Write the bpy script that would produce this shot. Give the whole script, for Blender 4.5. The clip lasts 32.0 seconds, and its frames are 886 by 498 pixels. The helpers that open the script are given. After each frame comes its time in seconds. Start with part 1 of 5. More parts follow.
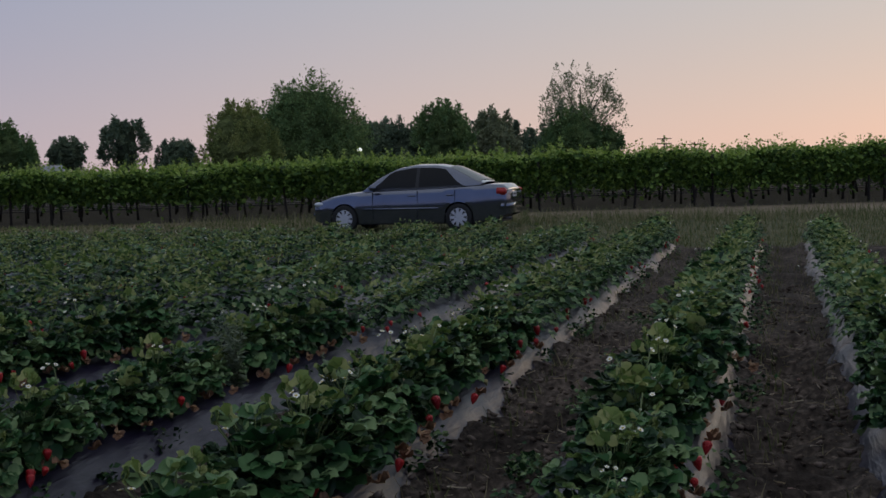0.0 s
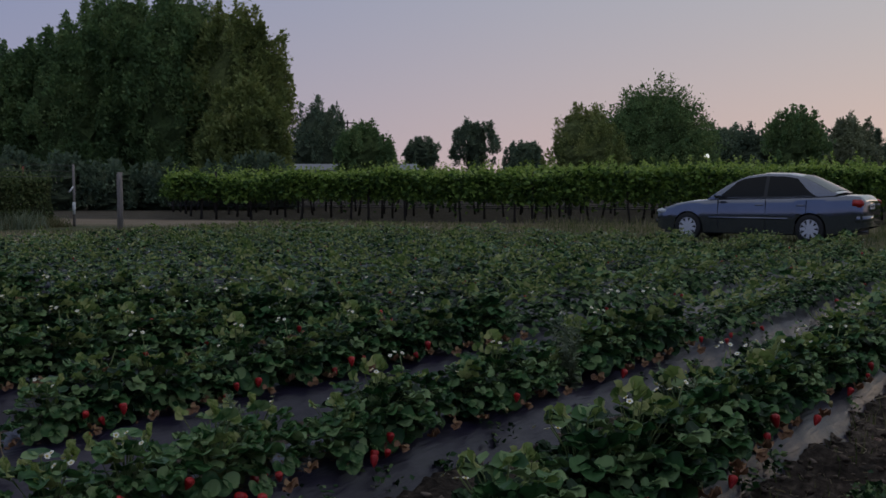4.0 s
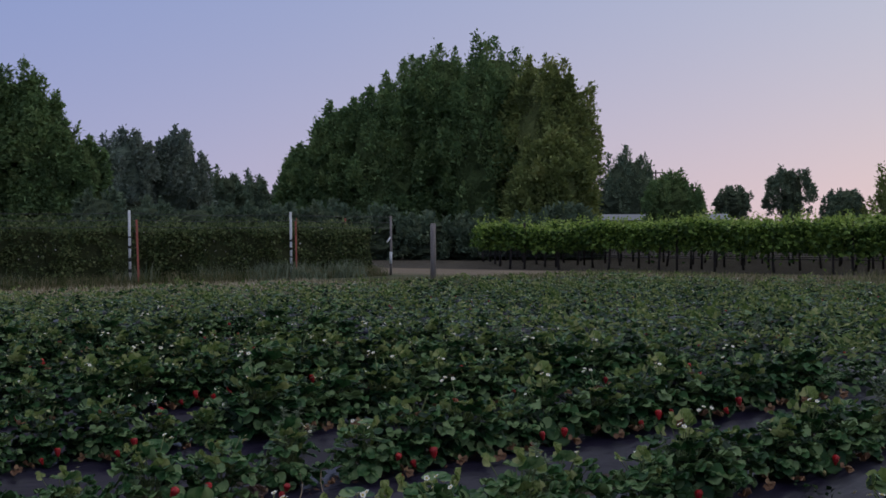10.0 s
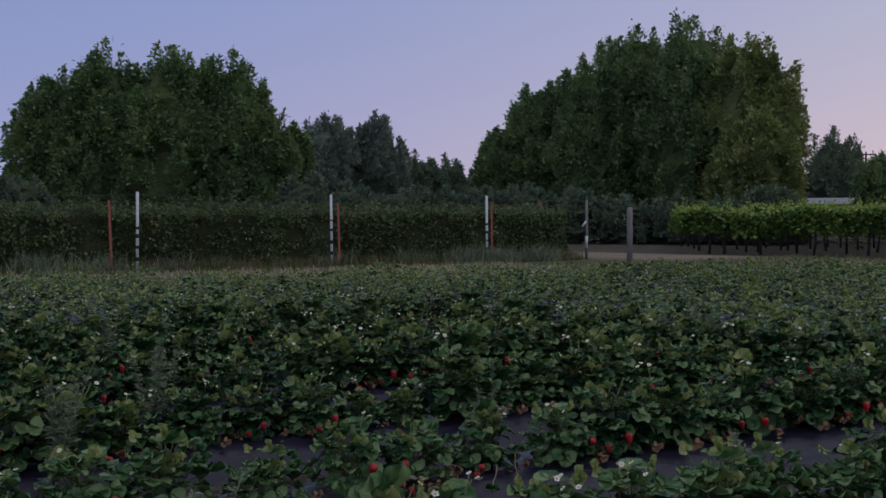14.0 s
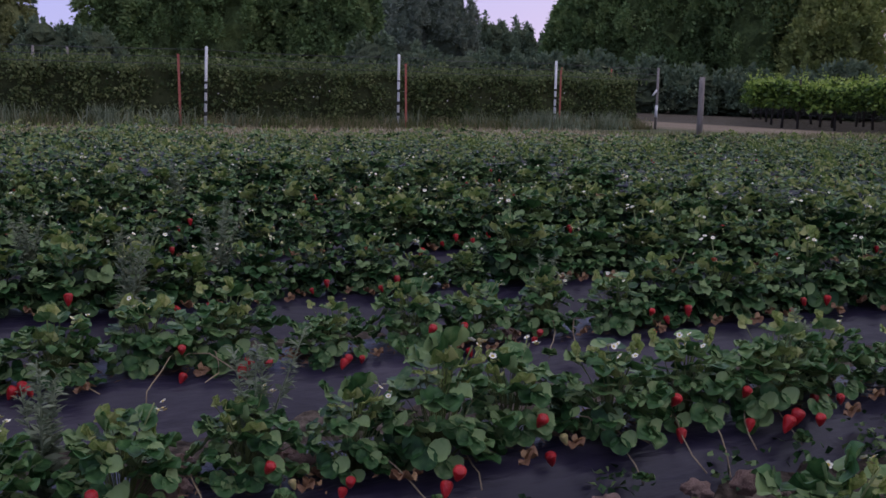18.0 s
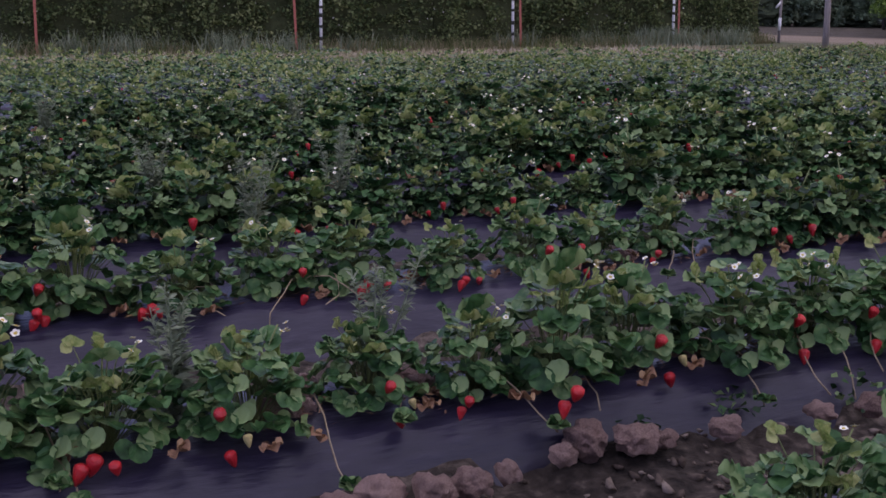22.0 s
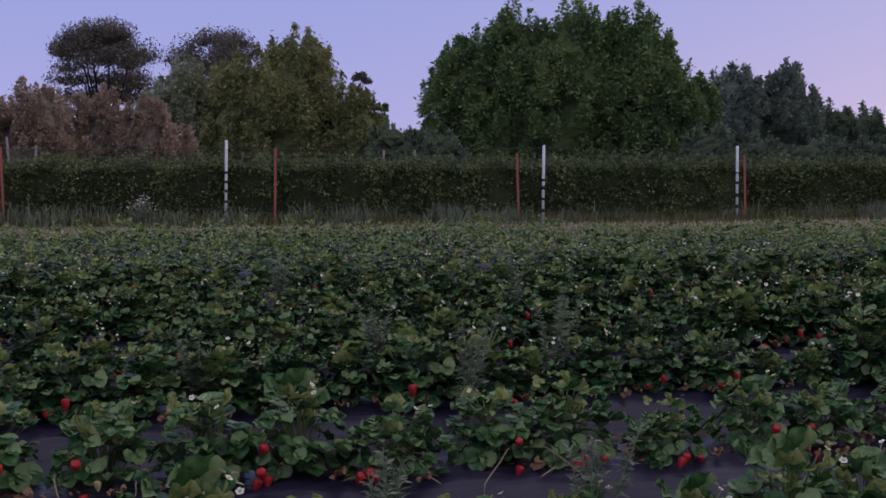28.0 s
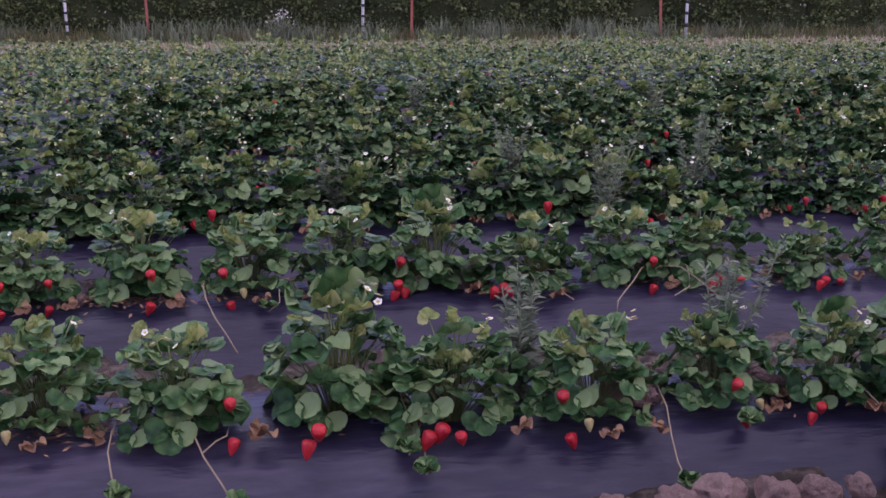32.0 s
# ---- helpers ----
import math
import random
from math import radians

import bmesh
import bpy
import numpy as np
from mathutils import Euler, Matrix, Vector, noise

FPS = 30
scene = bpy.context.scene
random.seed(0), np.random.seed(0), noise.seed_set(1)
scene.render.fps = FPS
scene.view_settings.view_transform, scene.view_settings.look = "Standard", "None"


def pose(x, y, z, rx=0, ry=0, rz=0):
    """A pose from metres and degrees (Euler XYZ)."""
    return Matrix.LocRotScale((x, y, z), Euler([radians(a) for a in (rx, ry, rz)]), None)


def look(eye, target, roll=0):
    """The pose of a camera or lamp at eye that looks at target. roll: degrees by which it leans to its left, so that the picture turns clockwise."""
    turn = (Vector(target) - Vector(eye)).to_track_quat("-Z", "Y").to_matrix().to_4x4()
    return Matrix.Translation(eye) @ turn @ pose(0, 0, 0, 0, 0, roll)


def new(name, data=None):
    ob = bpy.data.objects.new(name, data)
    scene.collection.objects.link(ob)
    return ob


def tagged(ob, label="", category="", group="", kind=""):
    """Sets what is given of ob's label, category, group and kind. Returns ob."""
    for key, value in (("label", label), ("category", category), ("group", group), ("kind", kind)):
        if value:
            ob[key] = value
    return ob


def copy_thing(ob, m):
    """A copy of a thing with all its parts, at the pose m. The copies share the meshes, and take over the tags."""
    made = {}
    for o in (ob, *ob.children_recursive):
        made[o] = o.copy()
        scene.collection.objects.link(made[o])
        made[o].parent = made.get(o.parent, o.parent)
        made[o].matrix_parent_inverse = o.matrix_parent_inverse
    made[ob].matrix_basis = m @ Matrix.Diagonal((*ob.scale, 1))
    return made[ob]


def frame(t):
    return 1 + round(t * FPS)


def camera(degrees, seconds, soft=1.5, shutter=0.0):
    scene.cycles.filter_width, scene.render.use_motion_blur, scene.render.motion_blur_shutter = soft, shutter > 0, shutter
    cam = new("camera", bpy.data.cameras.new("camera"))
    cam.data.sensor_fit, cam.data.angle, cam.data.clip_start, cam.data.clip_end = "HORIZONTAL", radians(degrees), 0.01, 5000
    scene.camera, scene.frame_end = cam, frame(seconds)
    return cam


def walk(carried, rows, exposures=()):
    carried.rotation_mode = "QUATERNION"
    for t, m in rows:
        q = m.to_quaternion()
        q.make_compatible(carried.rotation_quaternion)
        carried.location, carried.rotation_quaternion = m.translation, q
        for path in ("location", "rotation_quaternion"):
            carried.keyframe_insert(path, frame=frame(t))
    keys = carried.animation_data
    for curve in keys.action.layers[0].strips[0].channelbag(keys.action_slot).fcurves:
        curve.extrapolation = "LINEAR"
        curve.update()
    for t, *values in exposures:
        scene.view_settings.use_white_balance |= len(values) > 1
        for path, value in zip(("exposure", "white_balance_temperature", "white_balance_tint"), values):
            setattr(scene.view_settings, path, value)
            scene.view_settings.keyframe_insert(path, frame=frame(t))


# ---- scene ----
EYE = (0.0, 0.0, 1.35)
cam = camera(41.2, 32.0, soft=1.6)
# seconds and the camera's turn in degrees; the filming person stands in one furrow and pans
ROWS = [
    (0, 86.18, 1.67, -74.20),
    (0.5, 85.06, 1.71, -72.93),
    (1, 83.53, 1.38, -71.10),
    (1.5, 82.79, 1.34, -68.75),
    (2, 83.48, 1.30, -67.00),
    (2.5, 84.98, 0.57, -65.67),
    (3, 85.95, 0.37, -63.66),
    (3.5, 86.44, 0.30, -60.74),
    (4, 86.62, -0.03, -57.62),
    (4.5, 86.59, -0.14, -54.56),
    (6.5, 87.74, -0.24, -47.69),
    (7, 87.85, -0.03, -47.21),
    (7.5, 88.00, -0.05, -46.79),
    (8, 88.19, -0.22, -46.29),
    (8.5, 88.36, -0.25, -45.48),
    (9, 88.41, -0.21, -44.54),
    (9.5, 88.61, -0.07, -43.58),
    (10, 89.08, 0.11, -42.78),
    (10.5, 89.55, 0.20, -42.30),
    (11, 89.78, 0.24, -42.08),
    (11.5, 89.69, 0.29, -41.44),
    (12, 89.44, 0.28, -39.90),
    (12.5, 89.10, 0.28, -37.87),
    (13, 88.65, 0.14, -36.01),
    (13.5, 88.36, 0.04, -34.55),
    (14, 88.30, 0.01, -33.30),
    (14.5, 88.30, -0.03, -32.11),
    (16.5, 84.98, -0.89, -30.22),
    (17, 83.73, -1.15, -30.15),
    (17.5, 82.59, -1.43, -30.11),
    (18, 81.65, -1.78, -30.01),
    (18.5, 80.56, -2.15, -29.62),
    (19, 79.64, -2.20, -29.03),
    (19.5, 79.13, -2.02, -28.35),
    (20, 78.88, -1.71, -27.48),
    (20.5, 78.81, -1.13, -26.60),
    (21, 78.64, -0.74, -25.74),
    (21.5, 78.31, -0.42, -25.10),
    (22, 77.76, -0.18, -24.56),
    (22.5, 77.26, -0.09, -23.92),
    (23, 77.08, 0.02, -23.33),
    (23.5, 77.36, 0.03, -22.69),
    (24, 78.26, 0.39, -21.90),
    (24.5, 80.07, 0.29, -20.84),
    (25, 82.44, 0.19, -19.75),
    (25.5, 84.31, 0.17, -18.63),
    (27.5, 86.04, 0.27, -14.99),
    (28, 86.00, 0.05, -13.90),
    (28.5, 85.64, -0.11, -12.86),
    (29, 84.63, -0.29, -12.30),
    (29.5, 82.95, -0.53, -11.53),
    (30, 81.33, -0.54, -10.67),
    (30.5, 79.90, -0.43, -9.69),
    (31, 78.56, -0.24, -8.87),
    (31.5, 77.57, -0.02, -8.15),
    (32, 77.14, 0.28, -7.29),
]

EXPOSURES = [(0, 0.08, 6580, 2), (1, 0.1, 6580, 2), (2, 0.45, 6580, 1), (3, 0.0, 6580, 2), (4, -0.05, 6580, 3), (7, 0.25, 6560, 6), (9, 0.32, 6540, 7), (10, 0.4, 6540, 7), (11, 0.28, 6540, 7), (12, 0.12, 6520, 7), (13, 0.22, 6540, 8), (15, 0.42, 6560, 12), (17, 0.72, 6560, 19), (19, 1.16, 6540, 24), (20, 1.38, 6540, 29), (21, 1.36, 6540, 29), (22, 1.32, 6540, 29), (23, 1.62, 6520, 33), (24, 1.74, 6520, 35), (25, 1.38, 6520, 31), (26.5, 0.82, 6540, 25), (28, 0.6, 6540, 25), (29, 0.56, 6560, 26), (30, 1.22, 6580, 26), (31, 1.4, 6540, 31), (32, 1.7, 6430, 40)]
walk(cam, [(t, pose(EYE[0], EYE[1], EYE[2], rx, ry, rz)) for t, rx, ry, rz in ROWS], EXPOSURES)

# ---- world and light: dusk, the sun has just set beyond the vineyard ----
SUN_AZ = radians(-20)  # measured from +x towards +y
world = bpy.data.worlds.new("dusk_sky")
scene.world = world
world.use_nodes = True
wt = world.node_tree
wt.nodes.clear()


def wnode(kind):
    return wt.nodes.new(kind)


def wmath(op, a, b=None, clamp=False):
    n = wnode("ShaderNodeMath")
    n.operation, n.use_clamp = op, clamp
    for i, v in enumerate((a, b)):
        if v is None:
            continue
        if isinstance(v, (int, float)):
            n.inputs[i].default_value = v
        else:
            wt.links.new(v, n.inputs[i])
    return n.outputs[0]


def wmix(fac, a, b):
    n = wnode("ShaderNodeMix")
    n.data_type = "RGBA"
    wt.links.new(fac, n.inputs[0])
    for i, v in ((6, a), (7, b)):
        if isinstance(v, tuple):
            n.inputs[i].default_value = (*v, 1)
        else:
            wt.links.new(v, n.inputs[i])
    return n.outputs[2]


wcoord = wnode("ShaderNodeTexCoord")
wsep = wnode("ShaderNodeSeparateXYZ")
wt.links.new(wcoord.outputs["Generated"], wsep.inputs[0])
sx, sy, sz = wsep.outputs
sunward = wmath("ADD", wmath("MULTIPLY", sx, math.cos(SUN_AZ)), wmath("MULTIPLY", sy, math.sin(SUN_AZ)))
warm = wmath("POWER", wmath("MULTIPLY", wmath("ADD", sunward, 0.3), 0.77, True), 1.6, True)
up = wmath("MAXIMUM", sz, 0.0)
low = wmath("POWER", wmath("SUBTRACT", 1.0, up, True), 6.5, True)
horizon_col = wmix(warm, (0.265, 0.285, 0.475), (0.77, 0.515, 0.425))
warm_up = wmath("POWER", warm, 1.5)
upper_col = wmix(warm_up, (0.150, 0.212, 0.440), (0.42, 0.485, 0.545))
overhead = wmath("MULTIPLY", wmath("SUBTRACT", sz, 0.36), 2.6, True)
sky_col = wmix(overhead, wmix(low, upper_col, horizon_col), (0.430, 0.448, 0.535))
ground_mix = wmix(wmath("LESS_THAN", sz, -0.02), sky_col, (0.03, 0.028, 0.025))
nishita = wnode("ShaderNodeTexSky")
nishita.sky_type = "NISHITA"
nishita.sun_disc = False
nishita.sun_elevation = radians(1.0)
nishita.sun_rotation = math.pi / 2 - SUN_AZ
bg_a = wnode("ShaderNodeBackground")
bg_a.inputs[1].default_value = 0.012
wt.links.new(nishita.outputs[0], bg_a.inputs[0])
bg_b = wnode("ShaderNodeBackground")
bg_b.inputs[1].default_value = 1.0
wt.links.new(ground_mix, bg_b.inputs[0])
wadd = wnode("ShaderNodeAddShader")
wt.links.new(bg_a.outputs[0], wadd.inputs[0])
wt.links.new(bg_b.outputs[0], wadd.inputs[1])
wout = wnode("ShaderNodeOutputWorld")
wt.links.new(wadd.outputs[0], wout.inputs[0])

sun_data = bpy.data.lights.new("sun", "SUN")
sun_data.energy, sun_data.angle, sun_data.color = 0.10, radians(20), (1.0, 0.72, 0.5)
sun = new("sun", sun_data)
sun.matrix_world = look((60 * math.cos(SUN_AZ), 60 * math.sin(SUN_AZ), 6.0), (0, 0, 0))


# ---- materials ----
def material(name, colours, scale=20.0, rough=0.7, metal=0.0, bump=0.0, fine=None, spec=0.5, island=0.0, obj_random=0.0, sss=0.0, stretch=None, coord="Object", depth=0.02):
    """A surface whose colour wanders between the given ones at two scales, with fine relief."""
    m = bpy.data.materials.new(name)
    m.use_nodes = True
    nt = m.node_tree
    bs = nt.nodes["Principled BSDF"]
    tc = nt.nodes.new("ShaderNodeTexCoord")
    vec = tc.outputs[coord]
    if stretch:
        mp = nt.nodes.new("ShaderNodeMapping")
        mp.inputs["Scale"].default_value = stretch
        nt.links.new(vec, mp.inputs[0])
        vec = mp.outputs[0]
    big = nt.nodes.new("ShaderNodeTexNoise")
    big.inputs["Scale"].default_value = scale
    big.inputs["Detail"].default_value = 5
    nt.links.new(vec, big.inputs["Vector"])
    small = nt.nodes.new("ShaderNodeTexNoise")
    small.inputs["Scale"].default_value = fine or scale * 9
    small.inputs["Detail"].default_value = 4
    nt.links.new(vec, small.inputs["Vector"])
    mix = nt.nodes.new("ShaderNodeMath")
    mix.operation = "MULTIPLY_ADD"
    nt.links.new(small.outputs[0], mix.inputs[0])
    mix.inputs[1].default_value = 0.4
    sub = nt.nodes.new("ShaderNodeMath")
    sub.operation = "MULTIPLY"
    nt.links.new(big.outputs[0], sub.inputs[0])
    sub.inputs[1].default_value = 0.6
    nt.links.new(sub.outputs[0], mix.inputs[2])
    value = mix.outputs[0]
    for amount, kind, socket in ((island, "ShaderNodeNewGeometry", "Random Per Island"), (obj_random, "ShaderNodeObjectInfo", "Random")):
        if amount:
            g = nt.nodes.new(kind)
            a = nt.nodes.new("ShaderNodeMath")
            a.operation = "SUBTRACT"
            nt.links.new(g.outputs[socket], a.inputs[0])
            a.inputs[1].default_value = 0.5
            b = nt.nodes.new("ShaderNodeMath")
            b.operation = "MULTIPLY_ADD"
            nt.links.new(a.outputs[0], b.inputs[0])
            b.inputs[1].default_value = amount
            nt.links.new(value, b.inputs[2])
            value = b.outputs[0]
    ramp = nt.nodes.new("ShaderNodeValToRGB")
    nt.links.new(value, ramp.inputs[0])
    els = ramp.color_ramp.elements
    n = len(colours)
    while len(els) < n:
        els.new(0.5)
    for i, c in enumerate(colours):
        els[i].position = 0.28 + 0.44 * i / max(1, n - 1)
        els[i].color = (*c, 1)
    nt.links.new(ramp.outputs[0], bs.inputs["Base Color"])
    bs.inputs["Roughness"].default_value = rough
    bs.inputs["Metallic"].default_value = metal
    bs.inputs["Specular IOR Level"].default_value = spec
    if bump:
        bp = nt.nodes.new("ShaderNodeBump")
        bp.inputs["Strength"].default_value = bump
        bp.inputs["Distance"].default_value = depth
        nt.links.new(value if not island and not obj_random else mix.outputs[0], bp.inputs["Height"])
        nt.links.new(bp.outputs[0], bs.inputs["Normal"])
    if sss:
        out = nt.nodes["Material Output"]
        tr = nt.nodes.new("ShaderNodeBsdfTranslucent")
        nt.links.new(ramp.outputs[0], tr.inputs[0])
        mx = nt.nodes.new("ShaderNodeMixShader")
        mx.inputs[0].default_value = sss
        nt.links.new(bs.outputs[0], mx.inputs[1])
        nt.links.new(tr.outputs[0], mx.inputs[2])
        nt.links.new(mx.outputs[0], out.inputs[0])
    return m


M_LEAF = material("strawberry_leaf", [(0.010, 0.032, 0.011), (0.028, 0.086, 0.026), (0.064, 0.148, 0.047), (0.185, 0.270, 0.108)], 0.6, 0.44, bump=0.2, fine=2.2, island=0.85, obj_random=0.25, sss=0.18, spec=0.20)
M_LEAF_YOUNG_LIT = material("young_lit_strawberry_leaf", [(0.09, 0.15, 0.038), (0.20, 0.27, 0.072), (0.40, 0.42, 0.165)], 2.2, 0.5, bump=0.1, fine=9, island=0.6, sss=0.35, spec=0.25)
M_LEAF_OLD = material("dry_leaf", [(0.09, 0.05, 0.03), (0.24, 0.12, 0.065), (0.36, 0.22, 0.11)], 30, 0.7, island=0.4, sss=0.1)
M_STEM = material("strawberry_stem", [(0.08, 0.12, 0.032), (0.19, 0.22, 0.075)], 30, 0.6)
M_BERRY = material("ripe_strawberry", [(0.34, 0.006, 0.012), (0.56, 0.018, 0.022)], 60, 0.28, bump=0.6, fine=300, obj_random=0.3)
M_UNRIPE = material("unripe_strawberry", [(0.24, 0.25, 0.085), (0.46, 0.33, 0.14)], 60, 0.4, bump=0.5, fine=300)
M_PETAL = material("white_petal", [(0.74, 0.71, 0.60), (0.84, 0.82, 0.70)], 40, 0.6)
M_FLOWER_EYE = material("yellow_flower_centre", [(0.5, 0.36, 0.05), (0.65, 0.5, 0.1)], 90, 0.7)
M_FILM = material("mulch_film", [(0.010, 0.009, 0.020), (0.021, 0.017, 0.036), (0.060, 0.049, 0.076)], 2.2, 0.33, bump=0.7, fine=24, stretch=(0.35, 1.6, 1.6), spec=0.36)
M_PETAL_DULL = material("faded_flower", [(0.40, 0.37, 0.33), (0.58, 0.55, 0.50)], 40, 0.8)
M_CLOD = material("dry_clod", [(0.23, 0.140, 0.115), (0.48, 0.315, 0.265)], 9, 0.95, bump=1.0, obj_random=0.25)
M_GRASS = material("grass_blade", [(0.08, 0.105, 0.036), (0.17, 0.18, 0.075), (0.34, 0.29, 0.18)], 0.8, 0.75, island=0.5, sss=0.3, spec=0.1)
M_DRYGRASS = material("dry_grass_blade", [(0.26, 0.21, 0.12), (0.46, 0.37, 0.24), (0.68, 0.57, 0.42)], 0.6, 0.8, island=0.5, sss=0.3, spec=0.05)
M_WEED = material("grey_green_weed", [(0.15, 0.19, 0.115), (0.31, 0.345, 0.235)], 4, 0.75, island=0.4, sss=0.3, spec=0.1)
M_HEDGE = material("bramble_leaf", [(0.045, 0.075, 0.030), (0.115, 0.155, 0.058), (0.235, 0.265, 0.115)], 1.3, 0.65, island=0.35, sss=0.35, spec=0.2)
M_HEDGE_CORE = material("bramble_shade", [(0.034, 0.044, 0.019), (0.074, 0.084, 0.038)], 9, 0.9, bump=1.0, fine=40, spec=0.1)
M_VINE = material("vine_leaf", [(0.034, 0.070, 0.017), (0.086, 0.158, 0.032), (0.20, 0.30, 0.06)], 1.2, 0.6, island=0.55, sss=0.35, spec=0.2)
M_VINE_TIP = material("young_vine_leaf", [(0.16, 0.26, 0.045), (0.29, 0.40, 0.075), (0.42, 0.52, 0.12)], 2.0, 0.5, island=0.5, sss=0.4)
M_BARK = material("bark", [(0.025, 0.02, 0.016), (0.06, 0.048, 0.04)], 9, 0.95, bump=0.9, stretch=(1, 1, 0.25))
M_WOOD = material("weathered_wood", [(0.13, 0.11, 0.10), (0.24, 0.21, 0.19), (0.32, 0.29, 0.27)], 12, 0.85, bump=0.6, stretch=(3, 3, 0.3))
M_REDPOST = material("red_steel", [(0.28, 0.07, 0.05), (0.46, 0.14, 0.10)], 14, 0.6, bump=0.2)
M_WHITEPOST = material("white_paint", [(0.55, 0.55, 0.54), (0.78, 0.78, 0.77)], 10, 0.6, bump=0.2)
M_DARKBAND = material("dark_band", [(0.02, 0.022, 0.018), (0.06, 0.06, 0.05)], 20, 0.8)
M_WIRE = material("wire_steel", [(0.05, 0.05, 0.055), (0.10, 0.10, 0.11)], 40, 0.5, metal=0.6)
M_PAINT = material("car_paint", [(0.105, 0.118, 0.165), (0.145, 0.160, 0.215)], 3, 0.16, metal=0.85, fine=400, spec=0.8)
M_PAINT.node_tree.nodes["Principled BSDF"].inputs["Coat Weight"].default_value = 1.0
M_GLASS_DARK = material("tinted_glass", [(0.006, 0.007, 0.009), (0.012, 0.013, 0.016)], 3, 0.05, spec=0.18)
M_RUBBER = material("rubber", [(0.012, 0.012, 0.013), (0.03, 0.03, 0.03)], 30, 0.85, bump=0.3)
M_RIM = material("silver_rim", [(0.60, 0.60, 0.64), (0.75, 0.75, 0.80)], 10, 0.35, metal=0.4)
M_BLACKTRIM = material("black_trim", [(0.012, 0.012, 0.013), (0.025, 0.025, 0.026)], 20, 0.6)
M_TAIL = material("red_lamp_glass", [(0.32, 0.012, 0.012), (0.5, 0.03, 0.025)], 12, 0.15)
M_HEAD = material("headlight_glass", [(0.5, 0.52, 0.55), (0.7, 0.72, 0.75)], 12, 0.1)
M_PLATE = material("plate_white", [(0.6, 0.6, 0.6), (0.75, 0.75, 0.75)], 12, 0.5)
M_CHROME = material("chrome", [(0.6, 0.6, 0.62), (0.75, 0.75, 0.77)], 12, 0.15, metal=1.0)
M_ROOF = material("pale_roof", [(0.20, 0.20, 0.21), (0.28, 0.28, 0.29)], 0.5, 0.6)
M_WALL = material("pale_wall", [(0.20, 0.19, 0.20), (0.30, 0.29, 0.29)], 0.7, 0.8)
M_HOUSE_GLASS = material("window_glass", [(0.02, 0.022, 0.028), (0.04, 0.042, 0.05)], 2, 0.1)


def foliage(name, dark, mid, light, scale=0.35):
    return material(name, [dark, mid, light], scale, 0.75, island=0.16, sss=0.3, fine=1.6, spec=0.08)


